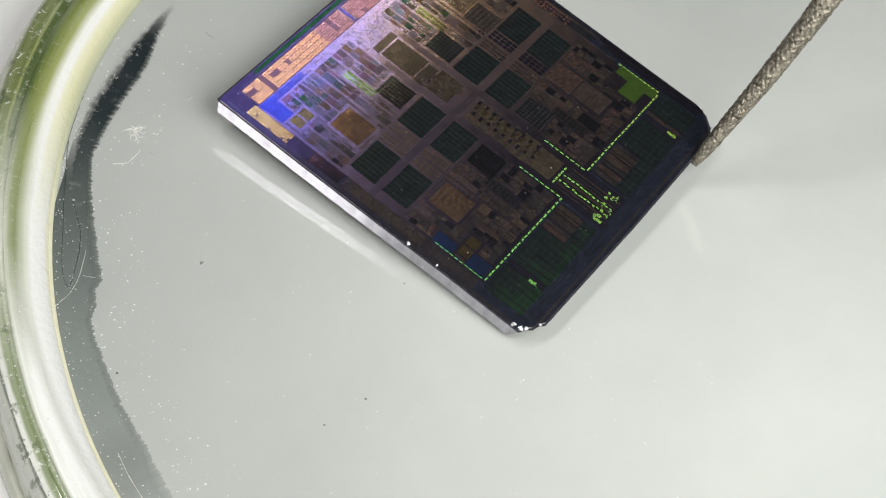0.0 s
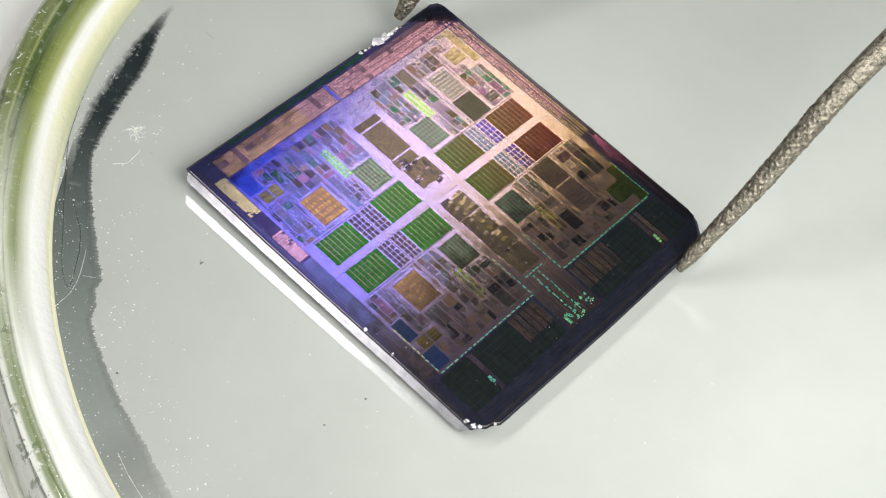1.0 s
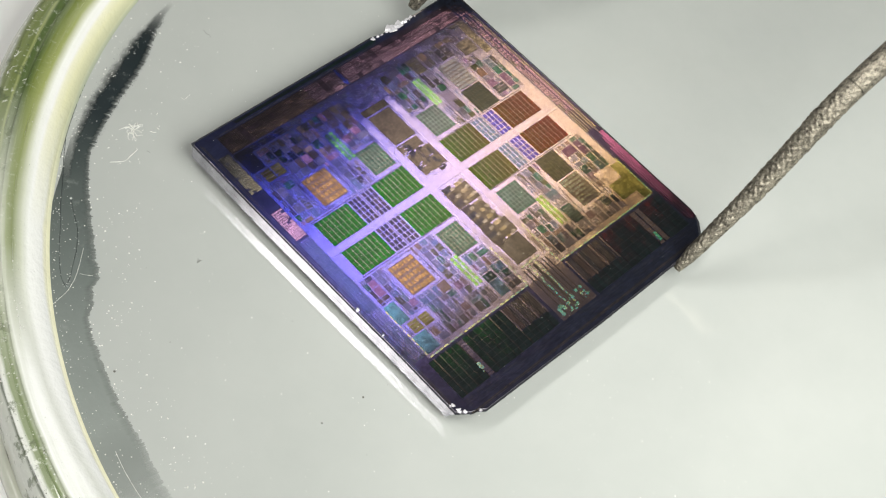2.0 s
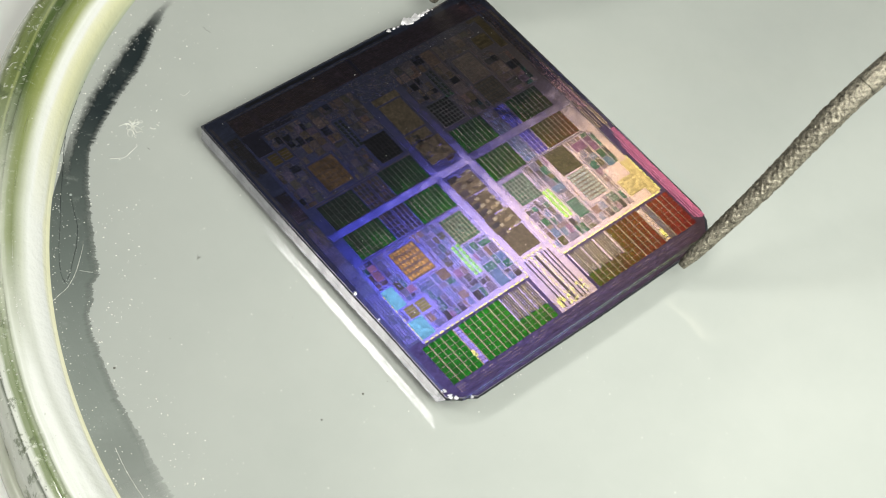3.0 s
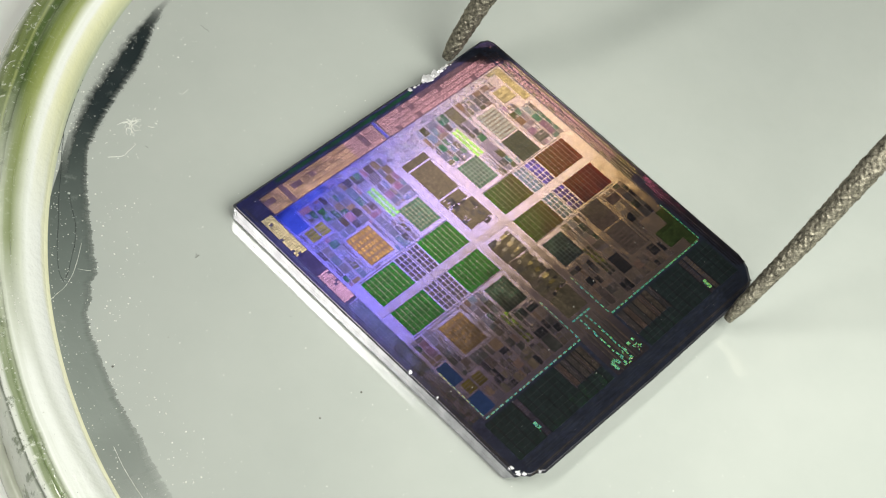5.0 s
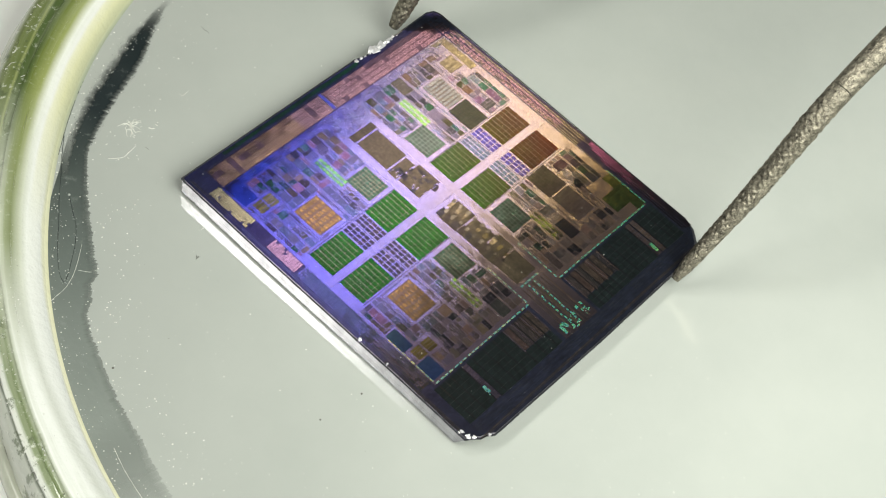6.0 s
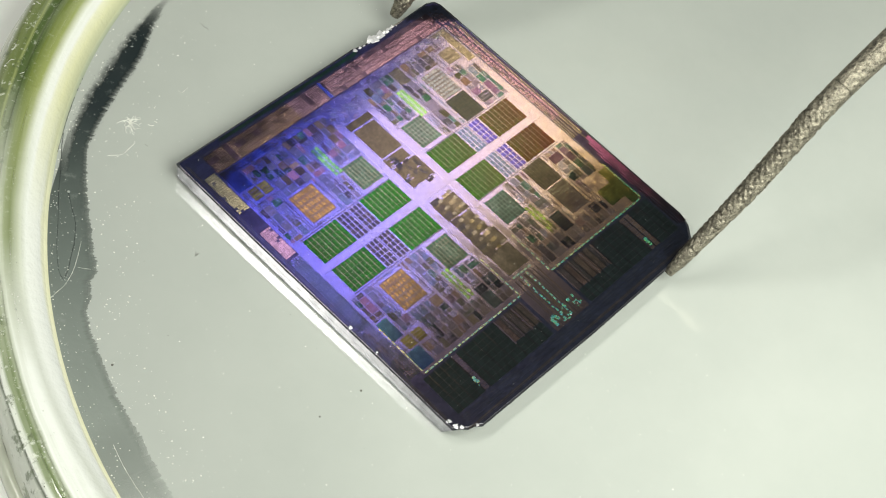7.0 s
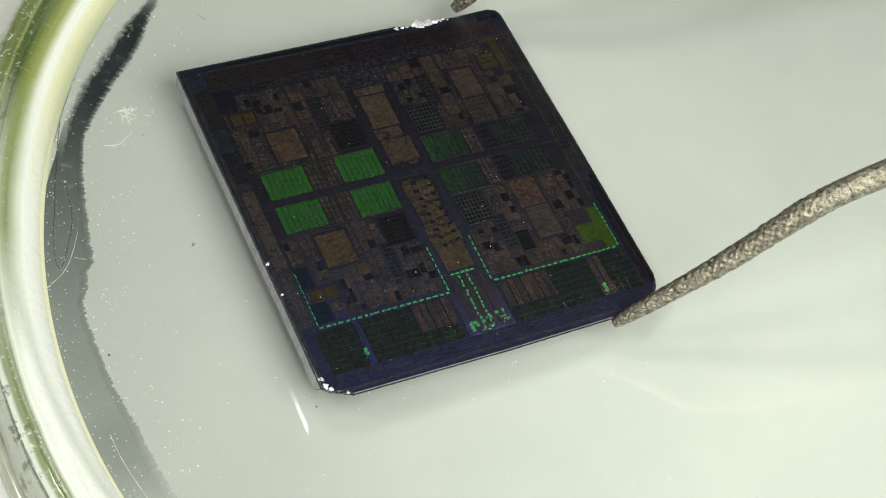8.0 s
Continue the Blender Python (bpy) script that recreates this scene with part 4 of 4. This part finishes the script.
for u0, v0, u1, v1, n in ((0.430, 0.972, 0.462, 1.012, 9), (0.515, 0.968, 0.548, 1.014, 10), (0.462, 0.975, 0.515, 1.022, 10), (0.146, 0.962, 0.158, 1.012, 4), (0.833, 0.972, 0.846, 1.020, 4)):
    for _ in range(n):
        x, y = rnd.uniform(u0, u1 - 0.009), rnd.uniform(v0, v1 - 0.009)
        dash.append((x, y, x + rnd.choice((0.003, 0.009)), y + rnd.choice((0.0035, 0.009))))
lay.pieces("guard_dash", M_DASH, dash, 0.015)

lay.pieces("trunk_line", M_LOGIC_DARK, [(u, 0.845, u + 0.0042, 1.015) for u in (0.446, 0.459, 0.482, 0.486, 0.504, 0.516, 0.528)], 0.008)
lay.pieces("trunk_block", M_BUS, [(0.427, 0.890, 0.443, 1.018), (0.532, 0.890, 0.553, 1.018)], 0.006)

# memory banks along the foot of the die
def bank(u0, u1, n, breaks, logic):
    """A row of memory columns; over a stretch of it the upper part is logic."""
    w = (u1 - u0) / n
    for i in range(n):
        a, b = u0 + i * w + 0.0006, u0 + (i + 1) * w - 0.0006
        mid = (a + b) / 2
        if any(x < mid < y for x, y in breaks):
            cells("bank_break", M_BUS if i % 2 else M_LOGIC, a, 0.894, b, 1.018, 1, 12, 0.2, 0.008)
            continue
        top = 0.893
        if logic[0] < mid < logic[1]:
            top = 0.974
            lay.block("bank_logic", M_LOGIC_OLIVE, a, 0.894, b, 0.9715, 0.009)
            lay.lines("bank_logic_mesh", M_FIELD, grid_rects(a, 0.894, b, 0.9715, 3, 9, 0.0009, 0.0010), 0.0105)
        m = lay.block("bank_column", M_MEMORY, a, top, b, 1.020, 0.010)
        lay.lines("bank_line_grid", M_WIRE, grid_rects(a, top, b, 1.020, 1, 7 if top < 0.9 else 3, 0.0010, 0.0013), 0.012, m, 0.010)
    lay.pieces("bank_rule", M_GOLD, [(u0 + i * w - t, 0.893, u0 + i * w + t, 1.020) for i in range(1, n) for t in (0.0018 if i % 2 else 0.0009,)], 0.014)
    lay.pieces("bank_bus", M_FIELD, [(x - 0.002, 0.893, x + 0.002, 0.976) for x in np.linspace(logic[0], logic[1], 4)], 0.0146)


bank(0.048, 0.412, 18, ((0.146, 0.172),), (0.312, 0.412))
bank(0.565, 0.945, 19, ((0.825, 0.862),), (0.565, 0.700))
(lay.lines("foot_pad_field", M_BORDER, [(0.07 + k * 0.0078, 1.032 + 0.013 * j, 0.0745 + k * 0.0078, 1.040 + 0.013 * j) for k in range(108) for j in (0, 1)], 0.008))


# broken silicon at the edges
def shard(u, v, size, seed, tall=0.05, sink=0.02):
    r = random.Random(seed)
    x, y = uv(u, v)
    b = bmesh.new()
    bmesh.ops.create_icosphere(b, subdivisions=1, radius=size * MM)
    for q in b.verts:
        q.co = Vector((q.co.x * r.uniform(0.5, 1.3), q.co.y * r.uniform(0.5, 1.3), q.co.z * tall / size * r.uniform(0.4, 1.2)))
        q.co += Vector((x * MM, y * MM, -sink * MM))
    return part("chipped_flake", b, M_CHIP, die, "bright broken silicon flake")


for k in range(20):
    shard(0.668 + 0.0082 * k + rnd.uniform(-0.006, 0.006), 0.003 + 0.007 * rnd.random(), rnd.choice((0.04, 0.06, 0.08, 0.11, 0.14)) * (1.5 if 7 < k < 14 else 0.8), 40 + k, rnd.uniform(0.03, 0.08))
for u, v, s in ((0.012, 0.664, 0.07), (0.014, 0.762, 0.06), (0.018, 1.020, 0.11), (0.022, 1.038, 0.10), (0.030, 1.050, 0.07), (0.065, 1.072, 0.06)):
    shard(u, v, s, int(u * 1e4 + v * 100))

# dust and fine scratches on the circuit
b = bmesh.new()
for _ in range(110):
    x, y = uv(rnd.uniform(0.02, 0.96), rnd.uniform(0.02, 1.06))
    s_ = rnd.choice((0.005, 0.006, 0.008, 0.008, 0.013))
    tip = b.verts.new((x * MM, y * MM, (0.017 + s_) * MM))
    ring = [b.verts.new(((x + s_ * math.cos(a) * rnd.uniform(0.6, 1.4)) * MM, (y + s_ * math.sin(a) * rnd.uniform(0.6, 1.4)) * MM, 0.014 * MM)) for a in (0, 1.57, 3.14, 4.71)]
    for k in range(4):
        b.faces.new((ring[k], ring[(k + 1) % 4], tip))
tagged(part("dust_film", b, M_LINT, die, "fine pale dust on the circuit"), kind="stuff")
b = bmesh.new()
for _ in range(9):
    x, y = uv(rnd.uniform(0.1, 0.9), rnd.uniform(0.1, 0.95))
    a = rnd.uniform(0, math.pi)
    n, dx, dy = rnd.uniform(0.2, 0.7), math.cos(a), math.sin(a)
    w = 0.0022
    b.faces.new([b.verts.new(((x + dx * p - dy * q) * MM, (y + dy * p + dx * q) * MM, 0.0175 * MM)) for p, q in ((0, -w), (n, -w * 0.3), (n, w * 0.3), (0, w))])
tagged(part("scratch_set", b, M_SIDE, die, "fine pale scratches across the circuit"), kind="stuff")

# ---- lint, dust and droplets on the dish floor ----
def spline(knots, step):
    """Points along a smooth curve through the knots, about step apart."""
    k = [Vector(p) for p in knots]
    k = [k[0] * 2 - k[1]] + k + [k[-1] * 2 - k[-2]]
    out = []
    for a, b, c, d in zip(k, k[1:], k[2:], k[3:]):
        n = max(2, int((c - b).length / step))
        for i in range(n):
            t = i / n
            out.append(0.5 * (2 * b + (c - a) * t + (2 * a - 5 * b + 4 * c - d) * t * t + (3 * b - a - 3 * c + d) * t ** 3))
    out.append(k[-2])
    return out


def on_floor(angle, inwards):
    """A place on the dish floor in millimetres, by its angle and its distance from the rim's foot."""
    a, r = radians(angle), RAD - inwards
    return CX + r * math.cos(a), CY + r * math.sin(a)


def fibre(name, mat, x, y, length, curl, seed, thick, label, category, heading=None, strands=1, high=0.0):
    """Thin curled hairs lying on the floor."""
    r = random.Random(seed)
    bm = bmesh.new()
    for _ in range(strands):
        d = radians(heading if heading is not None and strands == 1 else r.uniform(0, 360))
        px, py = x + r.uniform(-0.2, 0.2) * (strands > 1) * length, y + r.uniform(-0.2, 0.2) * (strands > 1) * length
        n = 14
        prev = None
        for i in range(n + 1):
            w = thick * (0.6 + 0.4 * math.sin(math.pi * i / n))
            c, s_ = math.cos(d + math.pi / 2), math.sin(d + math.pi / 2)
            ring = [bm.verts.new(((px + c * o) * MM, (py + s_ * o) * MM, (high + 0.004 + z) * MM)) for o, z in ((-w, 0.0), (0.0, w * 1.6), (w, 0.0))]
            if prev:
                for k in range(3):
                    bm.faces.new((prev[k], prev[(k + 1) % 3], ring[(k + 1) % 3], ring[k]))
            prev = ring
            px, py = px + math.cos(d) * length / n, py + math.sin(d) * length / n
            d += r.uniform(-curl, curl)
    return tagged(part(name, bm, mat), label, category)




def trail(name, mat, stations, thick, label, category, seed, high=0.012):
    """A thin thread through places given by angle and distance from the rim's foot."""
    r = random.Random(seed)
    pts = spline([(*on_floor(*q), 0.0) for q in stations], 0.05)
    bm = bmesh.new()
    prev = None
    for i, p in enumerate(pts):
        d = (pts[min(i + 1, len(pts) - 1)] - pts[max(i - 1, 0)]).normalized()
        side = Vector((-d.y, d.x, 0))
        w = thick * r.uniform(0.55, 1.3)
        p = p + side * r.uniform(-0.5, 0.5) * thick
        ring = [bm.verts.new((p.x + side.x * o, p.y + side.y * o, high + z)) for o, z in ((-w, 0.0), (0.0, w * 1.3), (w, 0.0))]
        if prev:
            for k in range(3):
                bm.faces.new((prev[k], prev[(k + 1) % 3], ring[(k + 1) % 3], ring[k]))
        prev = ring
    for v in bm.verts:
        v.co *= MM
    return tagged(part(name, bm, mat), label, category)


def smearside(r):
    t = r.random()
    deg = 171 + 19 * t
    if r.random() < 0.55:
        return on_floor(deg, along(FILM_IN, deg) + abs(r.gauss(0, 0.035)))
    return on_floor(deg, along(FILM_OUT, deg) + r.gauss(0.12, 0.10))


def smearpale(r):
    deg = 173 + 16 * r.random()
    return on_floor(deg, along(FILM_OUT, deg) + r.gauss(0.16, 0.12))


x, y = on_floor(186.8, 1.80)
fibre("lint_tuft", M_LINT, x, y, 0.34, 0.6, 3, 0.0085, "loose tuft of white lint on the dish floor", "lint", strands=17)
trail("lint_thread", M_LINT, ((187.0, 1.40), (186.4, 1.62), (186.9, 1.85), (187.4, 1.95)), 0.010, "fine white lint thread on the dish floor", "lint", 51, 0.003)
trail("lint_thread", M_LINT, ((191.3, 1.39), (190.9, 1.77), (190.1, 1.92), (189.1, 2.06)), 0.009, "fine white lint thread on the dish floor", "lint", 52, 0.003)
x, y = on_floor(170.0, 2.45)
fibre("hair", M_DUST, x - 0.2, y, 0.42, 0.7, 4, 0.005, "short dark curled hair on the dish floor", "hair", 10)
x, y = on_floor(204.1, 3.94)
fibre("hair", M_DUST, x, y, 0.16, 0.9, 8, 0.006, "short dark curled hair on the dish floor", "hair", 250, strands=3)
x, y = on_floor(189.1, 2.34)
fibre("hair", M_DUST, x, y, 0.12, 0.4, 9, 0.006, "short dark hair on the dish floor", "hair", 0)
bits_of_lint = random.Random(88)
for k in range(16):
    x, y = on_floor(bits_of_lint.gauss(187.0, 2.6), 1.25 + 1.3 * bits_of_lint.random())
    tagged(fibre("lint_fleck", M_LINT, x, y, bits_of_lint.uniform(0.05, 0.13), 0.8, 120 + k, bits_of_lint.choice((0.006, 0.009, 0.013)), "short white fleck of lint on the dish floor", "lint", bits_of_lint.uniform(0, 360)), group="lint flecks beside the tuft")
x, y = on_floor(180.6, 2.75)
fibre("lint_thread", M_LINT, x, y, 0.40, 0.8, 91, 0.006, "faint curled lint thread on the dish floor", "lint", 340)
trail("lint_thread", M_LINT, ((207.8, 0.0), (207.3, 0.17), (206.7, 0.38), (205.6, 0.59), (204.4, 0.73), (202.8, 0.85), (201.9, 0.90)), 0.008, "curled white lint thread lying across the film", "lint", 12)
trail("lint_thread", M_LINT, ((204.8, 0.78), (205.0, 0.98), (205.1, 1.12)), 0.006, "short white lint thread lying on the film", "lint", 13)
trail("lint_thread", M_LINT, ((223.4, 0.45), (226.0, 0.44), (229.5, 0.48), (233.0, 0.50)), 0.008, "long pale lint thread along the rim", "lint", 14)
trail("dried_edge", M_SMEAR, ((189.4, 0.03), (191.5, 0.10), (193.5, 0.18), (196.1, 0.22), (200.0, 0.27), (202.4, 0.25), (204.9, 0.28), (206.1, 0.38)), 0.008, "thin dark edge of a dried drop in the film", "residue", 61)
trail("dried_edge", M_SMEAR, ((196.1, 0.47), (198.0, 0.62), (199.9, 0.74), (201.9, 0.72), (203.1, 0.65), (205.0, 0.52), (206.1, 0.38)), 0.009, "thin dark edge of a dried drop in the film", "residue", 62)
trail("dried_edge", M_SMEAR, ((182.4, 0.0), (184.5, 0.0), (188.0, 0.01), (191.7, 0.0)), 0.010, "thin dark edge at the rim's foot", "residue", 63, 0.003)
for angle, inward, size in ((229.9, 6.88, 0.030), (230.3, 5.51, 0.026), (215.8, 1.18, 0.032), (211.5, 9.5, 0.022)):
    x, y = on_floor(angle, inward)
    bm = bmesh.new()
    bmesh.ops.create_icosphere(bm, subdivisions=2, radius=size * MM)
    for v in bm.verts:
        v.co *= 1 + 0.5 * noise.noise(v.co * 30000 + Vector((x, y, 0)))
        v.co = Vector((v.co.x + x * MM, v.co.y + y * MM, v.co.z * 0.6 + size * 0.4 * MM))
    tagged(part("dust_speck", bm, M_DUST), "tiny dark dust speck on the dish floor", "dust")


def specks(name, mat, count, seed, label, spread, size, flat=0.5, high=0.0):
    """Many tiny grains scattered on the floor, one object."""
    r = random.Random(seed)
    bm = bmesh.new()
    for _ in range(count):
        x, y = spread(r)
        s_ = size * r.choice((0.5, 0.7, 0.7, 1.0, 1.6))
        top = bm.verts.new((x * MM, y * MM, (high + 0.004 + s_ * flat * 2) * MM))
        ring = [bm.verts.new(((x + s_ * math.cos(a) * r.uniform(0.6, 1.4)) * MM, (y + s_ * math.sin(a) * r.uniform(0.6, 1.4)) * MM, (high + 0.003) * MM)) for a in (0, 1.26, 2.51, 3.77, 5.03)]
        for k in range(5):
            bm.faces.new((ring[k], ring[(k + 1) % 5], top))
        bm.faces.new(ring[::-1])
    return tagged(part(name, bm, mat), label, "dust", kind="stuff")


def wide(r):
    return on_floor(r.uniform(150, 300), 0.2 + 13 * r.random() ** 1.4)


def rimside(r):
    return on_floor(r.uniform(196, 236) if r.random() < 0.6 else r.uniform(166, 236), 0.06 + 2.4 * r.random() ** 2.4)


specks("white_dust", M_LINT, 620, 21, "fine white dust scattered over the dish floor", wide, 0.012)
specks("white_dust", M_LINT, 700, 22, "fine white dust gathered along the rim", rimside, 0.017)
specks("residue_grains", M_SMEAR, 1100, 31, "black grains beside the smear", smearside, 0.006, 0.3)
specks("white_dust", M_LINT, 150, 33, "fine white flecks on the black smear", smearpale, 0.012, 0.3, 0.010)
specks("dark_dust", M_DUST, 60, 23, "fine dark dust scattered over the dish floor", wide, 0.009)


def rimtop(r):
    deg = r.uniform(164, 236)
    q = 1.20 + abs(r.gauss(0.25, 0.2)) * r.choice((1, 1, -0.6))
    q = min(q, 1.68)
    q = RAD + q + 0.42 * max(0.0, min(1.0, (78 - abs(deg - 130)) / 30)) * max(0.0, q - 0.7)
    return CX + q * math.cos(radians(deg)), CY + q * math.sin(radians(deg))


specks("rim_grit", M_LINT, 900, 41, "pale grit and chips stuck along the glass rim", rimtop, 0.015, 0.5, 0.70)
specks("rim_grit", M_DUST, 320, 42, "dark grit stuck along the glass rim", rimtop, 0.010, 0.5, 0.70)


for k in range(16):
    deg, q = rnd.uniform(170, 200), rnd.uniform(0.95, 1.6)
    q = RAD + q + 0.42 * max(0.0, min(1.0, (78 - abs(deg - 130)) / 30)) * max(0.0, q - 0.7)
    fibre("rim_lint", M_LINT, CX + q * math.cos(radians(deg)), CY + q * math.sin(radians(deg)), rnd.uniform(0.15, 0.5), 0.5, 70 + k, rnd.choice((0.005, 0.007, 0.012)),
          "short pale lint fibre stuck on the glass rim", "lint", rnd.uniform(0, 360), high=0.72)


# droplets of dried liquid inside the rim
LOOP = ((196.1, 0.22), (198.0, 0.25), (200.0, 0.27), (202.4, 0.25), (204.9, 0.28), (206.1, 0.38), (205.0, 0.52), (203.1, 0.65), (201.9, 0.72), (199.9, 0.74), (198.0, 0.62), (196.1, 0.47))
for k in range(80):
    if k < 50:
        q = rnd.uniform(0, len(LOOP) - 1.001)
        (a0, i0), (a1, i1) = LOOP[int(q)], LOOP[int(q) + 1]
        a, inward = a0 + (a1 - a0) * (q % 1) + rnd.gauss(0, 0.2), i0 + (i1 - i0) * (q % 1) + rnd.gauss(0, 0.03)
    else:
        a, inward = rnd.uniform(207, 223), rnd.uniform(0.06, 0.6)
    x, y = on_floor(a, inward)
    size = rnd.choice((0.010, 0.014, 0.018, 0.024)) if k else 0.045
    if not k:
        x, y = on_floor(196.2, 0.49)
    bm = bmesh.new()
    bmesh.ops.create_uvsphere(bm, u_segments=10, v_segments=6, radius=size * MM)
    for v in bm.verts:
        v.co = Vector((v.co.x + x * MM, v.co.y + y * MM, max(v.co.z, 0) * 0.8 + 0.012 * MM))
    for f in bm.faces:
        f.smooth = True
    tagged(part("droplet", bm, M_BUBBLE), "tiny clear droplet on the film by the rim", "droplet", "droplets by the rim")


# ---- tweezers ----
def leg_mesh(points, radii, sides=54, seed=1, start=0.0):
    """A tapering rod along points in millimetres, knurled over its first 7 mm. start: the way from the tip to the first point."""
    bm = bmesh.new()
    pts = [Vector(p) for p in points]
    rings, run = [], 0.0
    for i, p in enumerate(pts):
        run += (p - pts[i - 1]).length if i else 0
        d = (pts[min(i + 1, len(pts) - 1)] - pts[max(i - 1, 0)]).normalized()
        s = d.cross(Vector((0, 1, 0))).normalized()
        t = d.cross(s)
        rough = 0.12 + 0.88 * max(0.0, min(1.0, (7.2 - run - start) / 1.2))
        ring = []
        for k in range(sides):
            a = 2 * math.pi * k / sides
            far = run + start
            c = Vector((math.cos(a) * 2.6, math.sin(a) * 2.6, far * 6.0 + seed))
            knurl = 0.065 * max(math.sin(a * 9 + far * 27), math.sin(a * 9 - far * 27)) + 0.07 * noise.noise(c * 4.2)
            r = radii[i] * (1 + rough * (0.09 * noise.noise(c * 1.1) + 0.08 * noise.noise(c * 2.7) + knurl))
            ring.append(bm.verts.new((p + s * (r * math.cos(a)) + t * (r * math.sin(a))) * MM))
        rings.append(ring)
    for a, b in zip(rings[:-1], rings[1:]):
        for k in range(sides):
            f = bm.faces.new((a[k], a[(k + 1) % sides], b[(k + 1) % sides], b[k]))
            f.smooth = True
    bm.faces.new(rings[0][::-1])
    bm.faces.new(rings[-1])
    bmesh.ops.recalc_face_normals(bm, faces=bm.faces)
    return bm


tool = new("tweezers")
tagged(tool, "worn grey steel tweezers with rough pebbled tips", "tweezers")
LEG_A = ((0, 0, 0), (2.11, -0.28, 2.67), (4.02, -0.46, 5.33), (6.87, -0.64, 7.0), (11.5, -0.77, 8.95), (20, -0.5, 14.0), (38, 4.6, 24.0))
LEG_B = ((0.42, 11.80, 0.06), (1.75, 11.72, 2.35), (4.1, 11.6, 5.3), (7.0, 11.9, 6.9), (11.5, 12.2, 8.9), (20, 11.3, 14.0), (38, 6.6, 24.0))
for k, knots in enumerate((LEG_A, LEG_B)):
    pts = spline(knots, 0.045)
    run, radii = 0.0, []
    for i, p in enumerate(pts):
        run += (p - pts[i - 1]).length if i else 0
        radii.append((0.12 + 0.06 * min(1, run / 0.5)) + 0.09 * min(1, run / 3.2) + 0.10 * min(1, max(0, run - 3.2) / 6) + 0.012 * max(0, run - 9.2))
    cut = next(i for i in range(len(pts)) if sum((q - p).length for p, q in zip(pts[:i], pts[1:i + 1])) > 7.2)
    wide = 1.0 + 0.25 * k
    leg = part("leg", leg_mesh(pts[cut:], [r * wide for r in radii[cut:]], seed=k * 7.3, start=7.2), M_STEEL, tool, "smooth grey steel shank")
    part("gripping_tip", leg_mesh(pts[:cut + 1], [r * wide for r in radii[:cut + 1]], seed=k * 7.3), M_STEEL, leg, "knurled worn steel tip")


def motions():
    walk(die, DIE_ROWS)
    walk(tool, TOOL_ROWS)


motions()
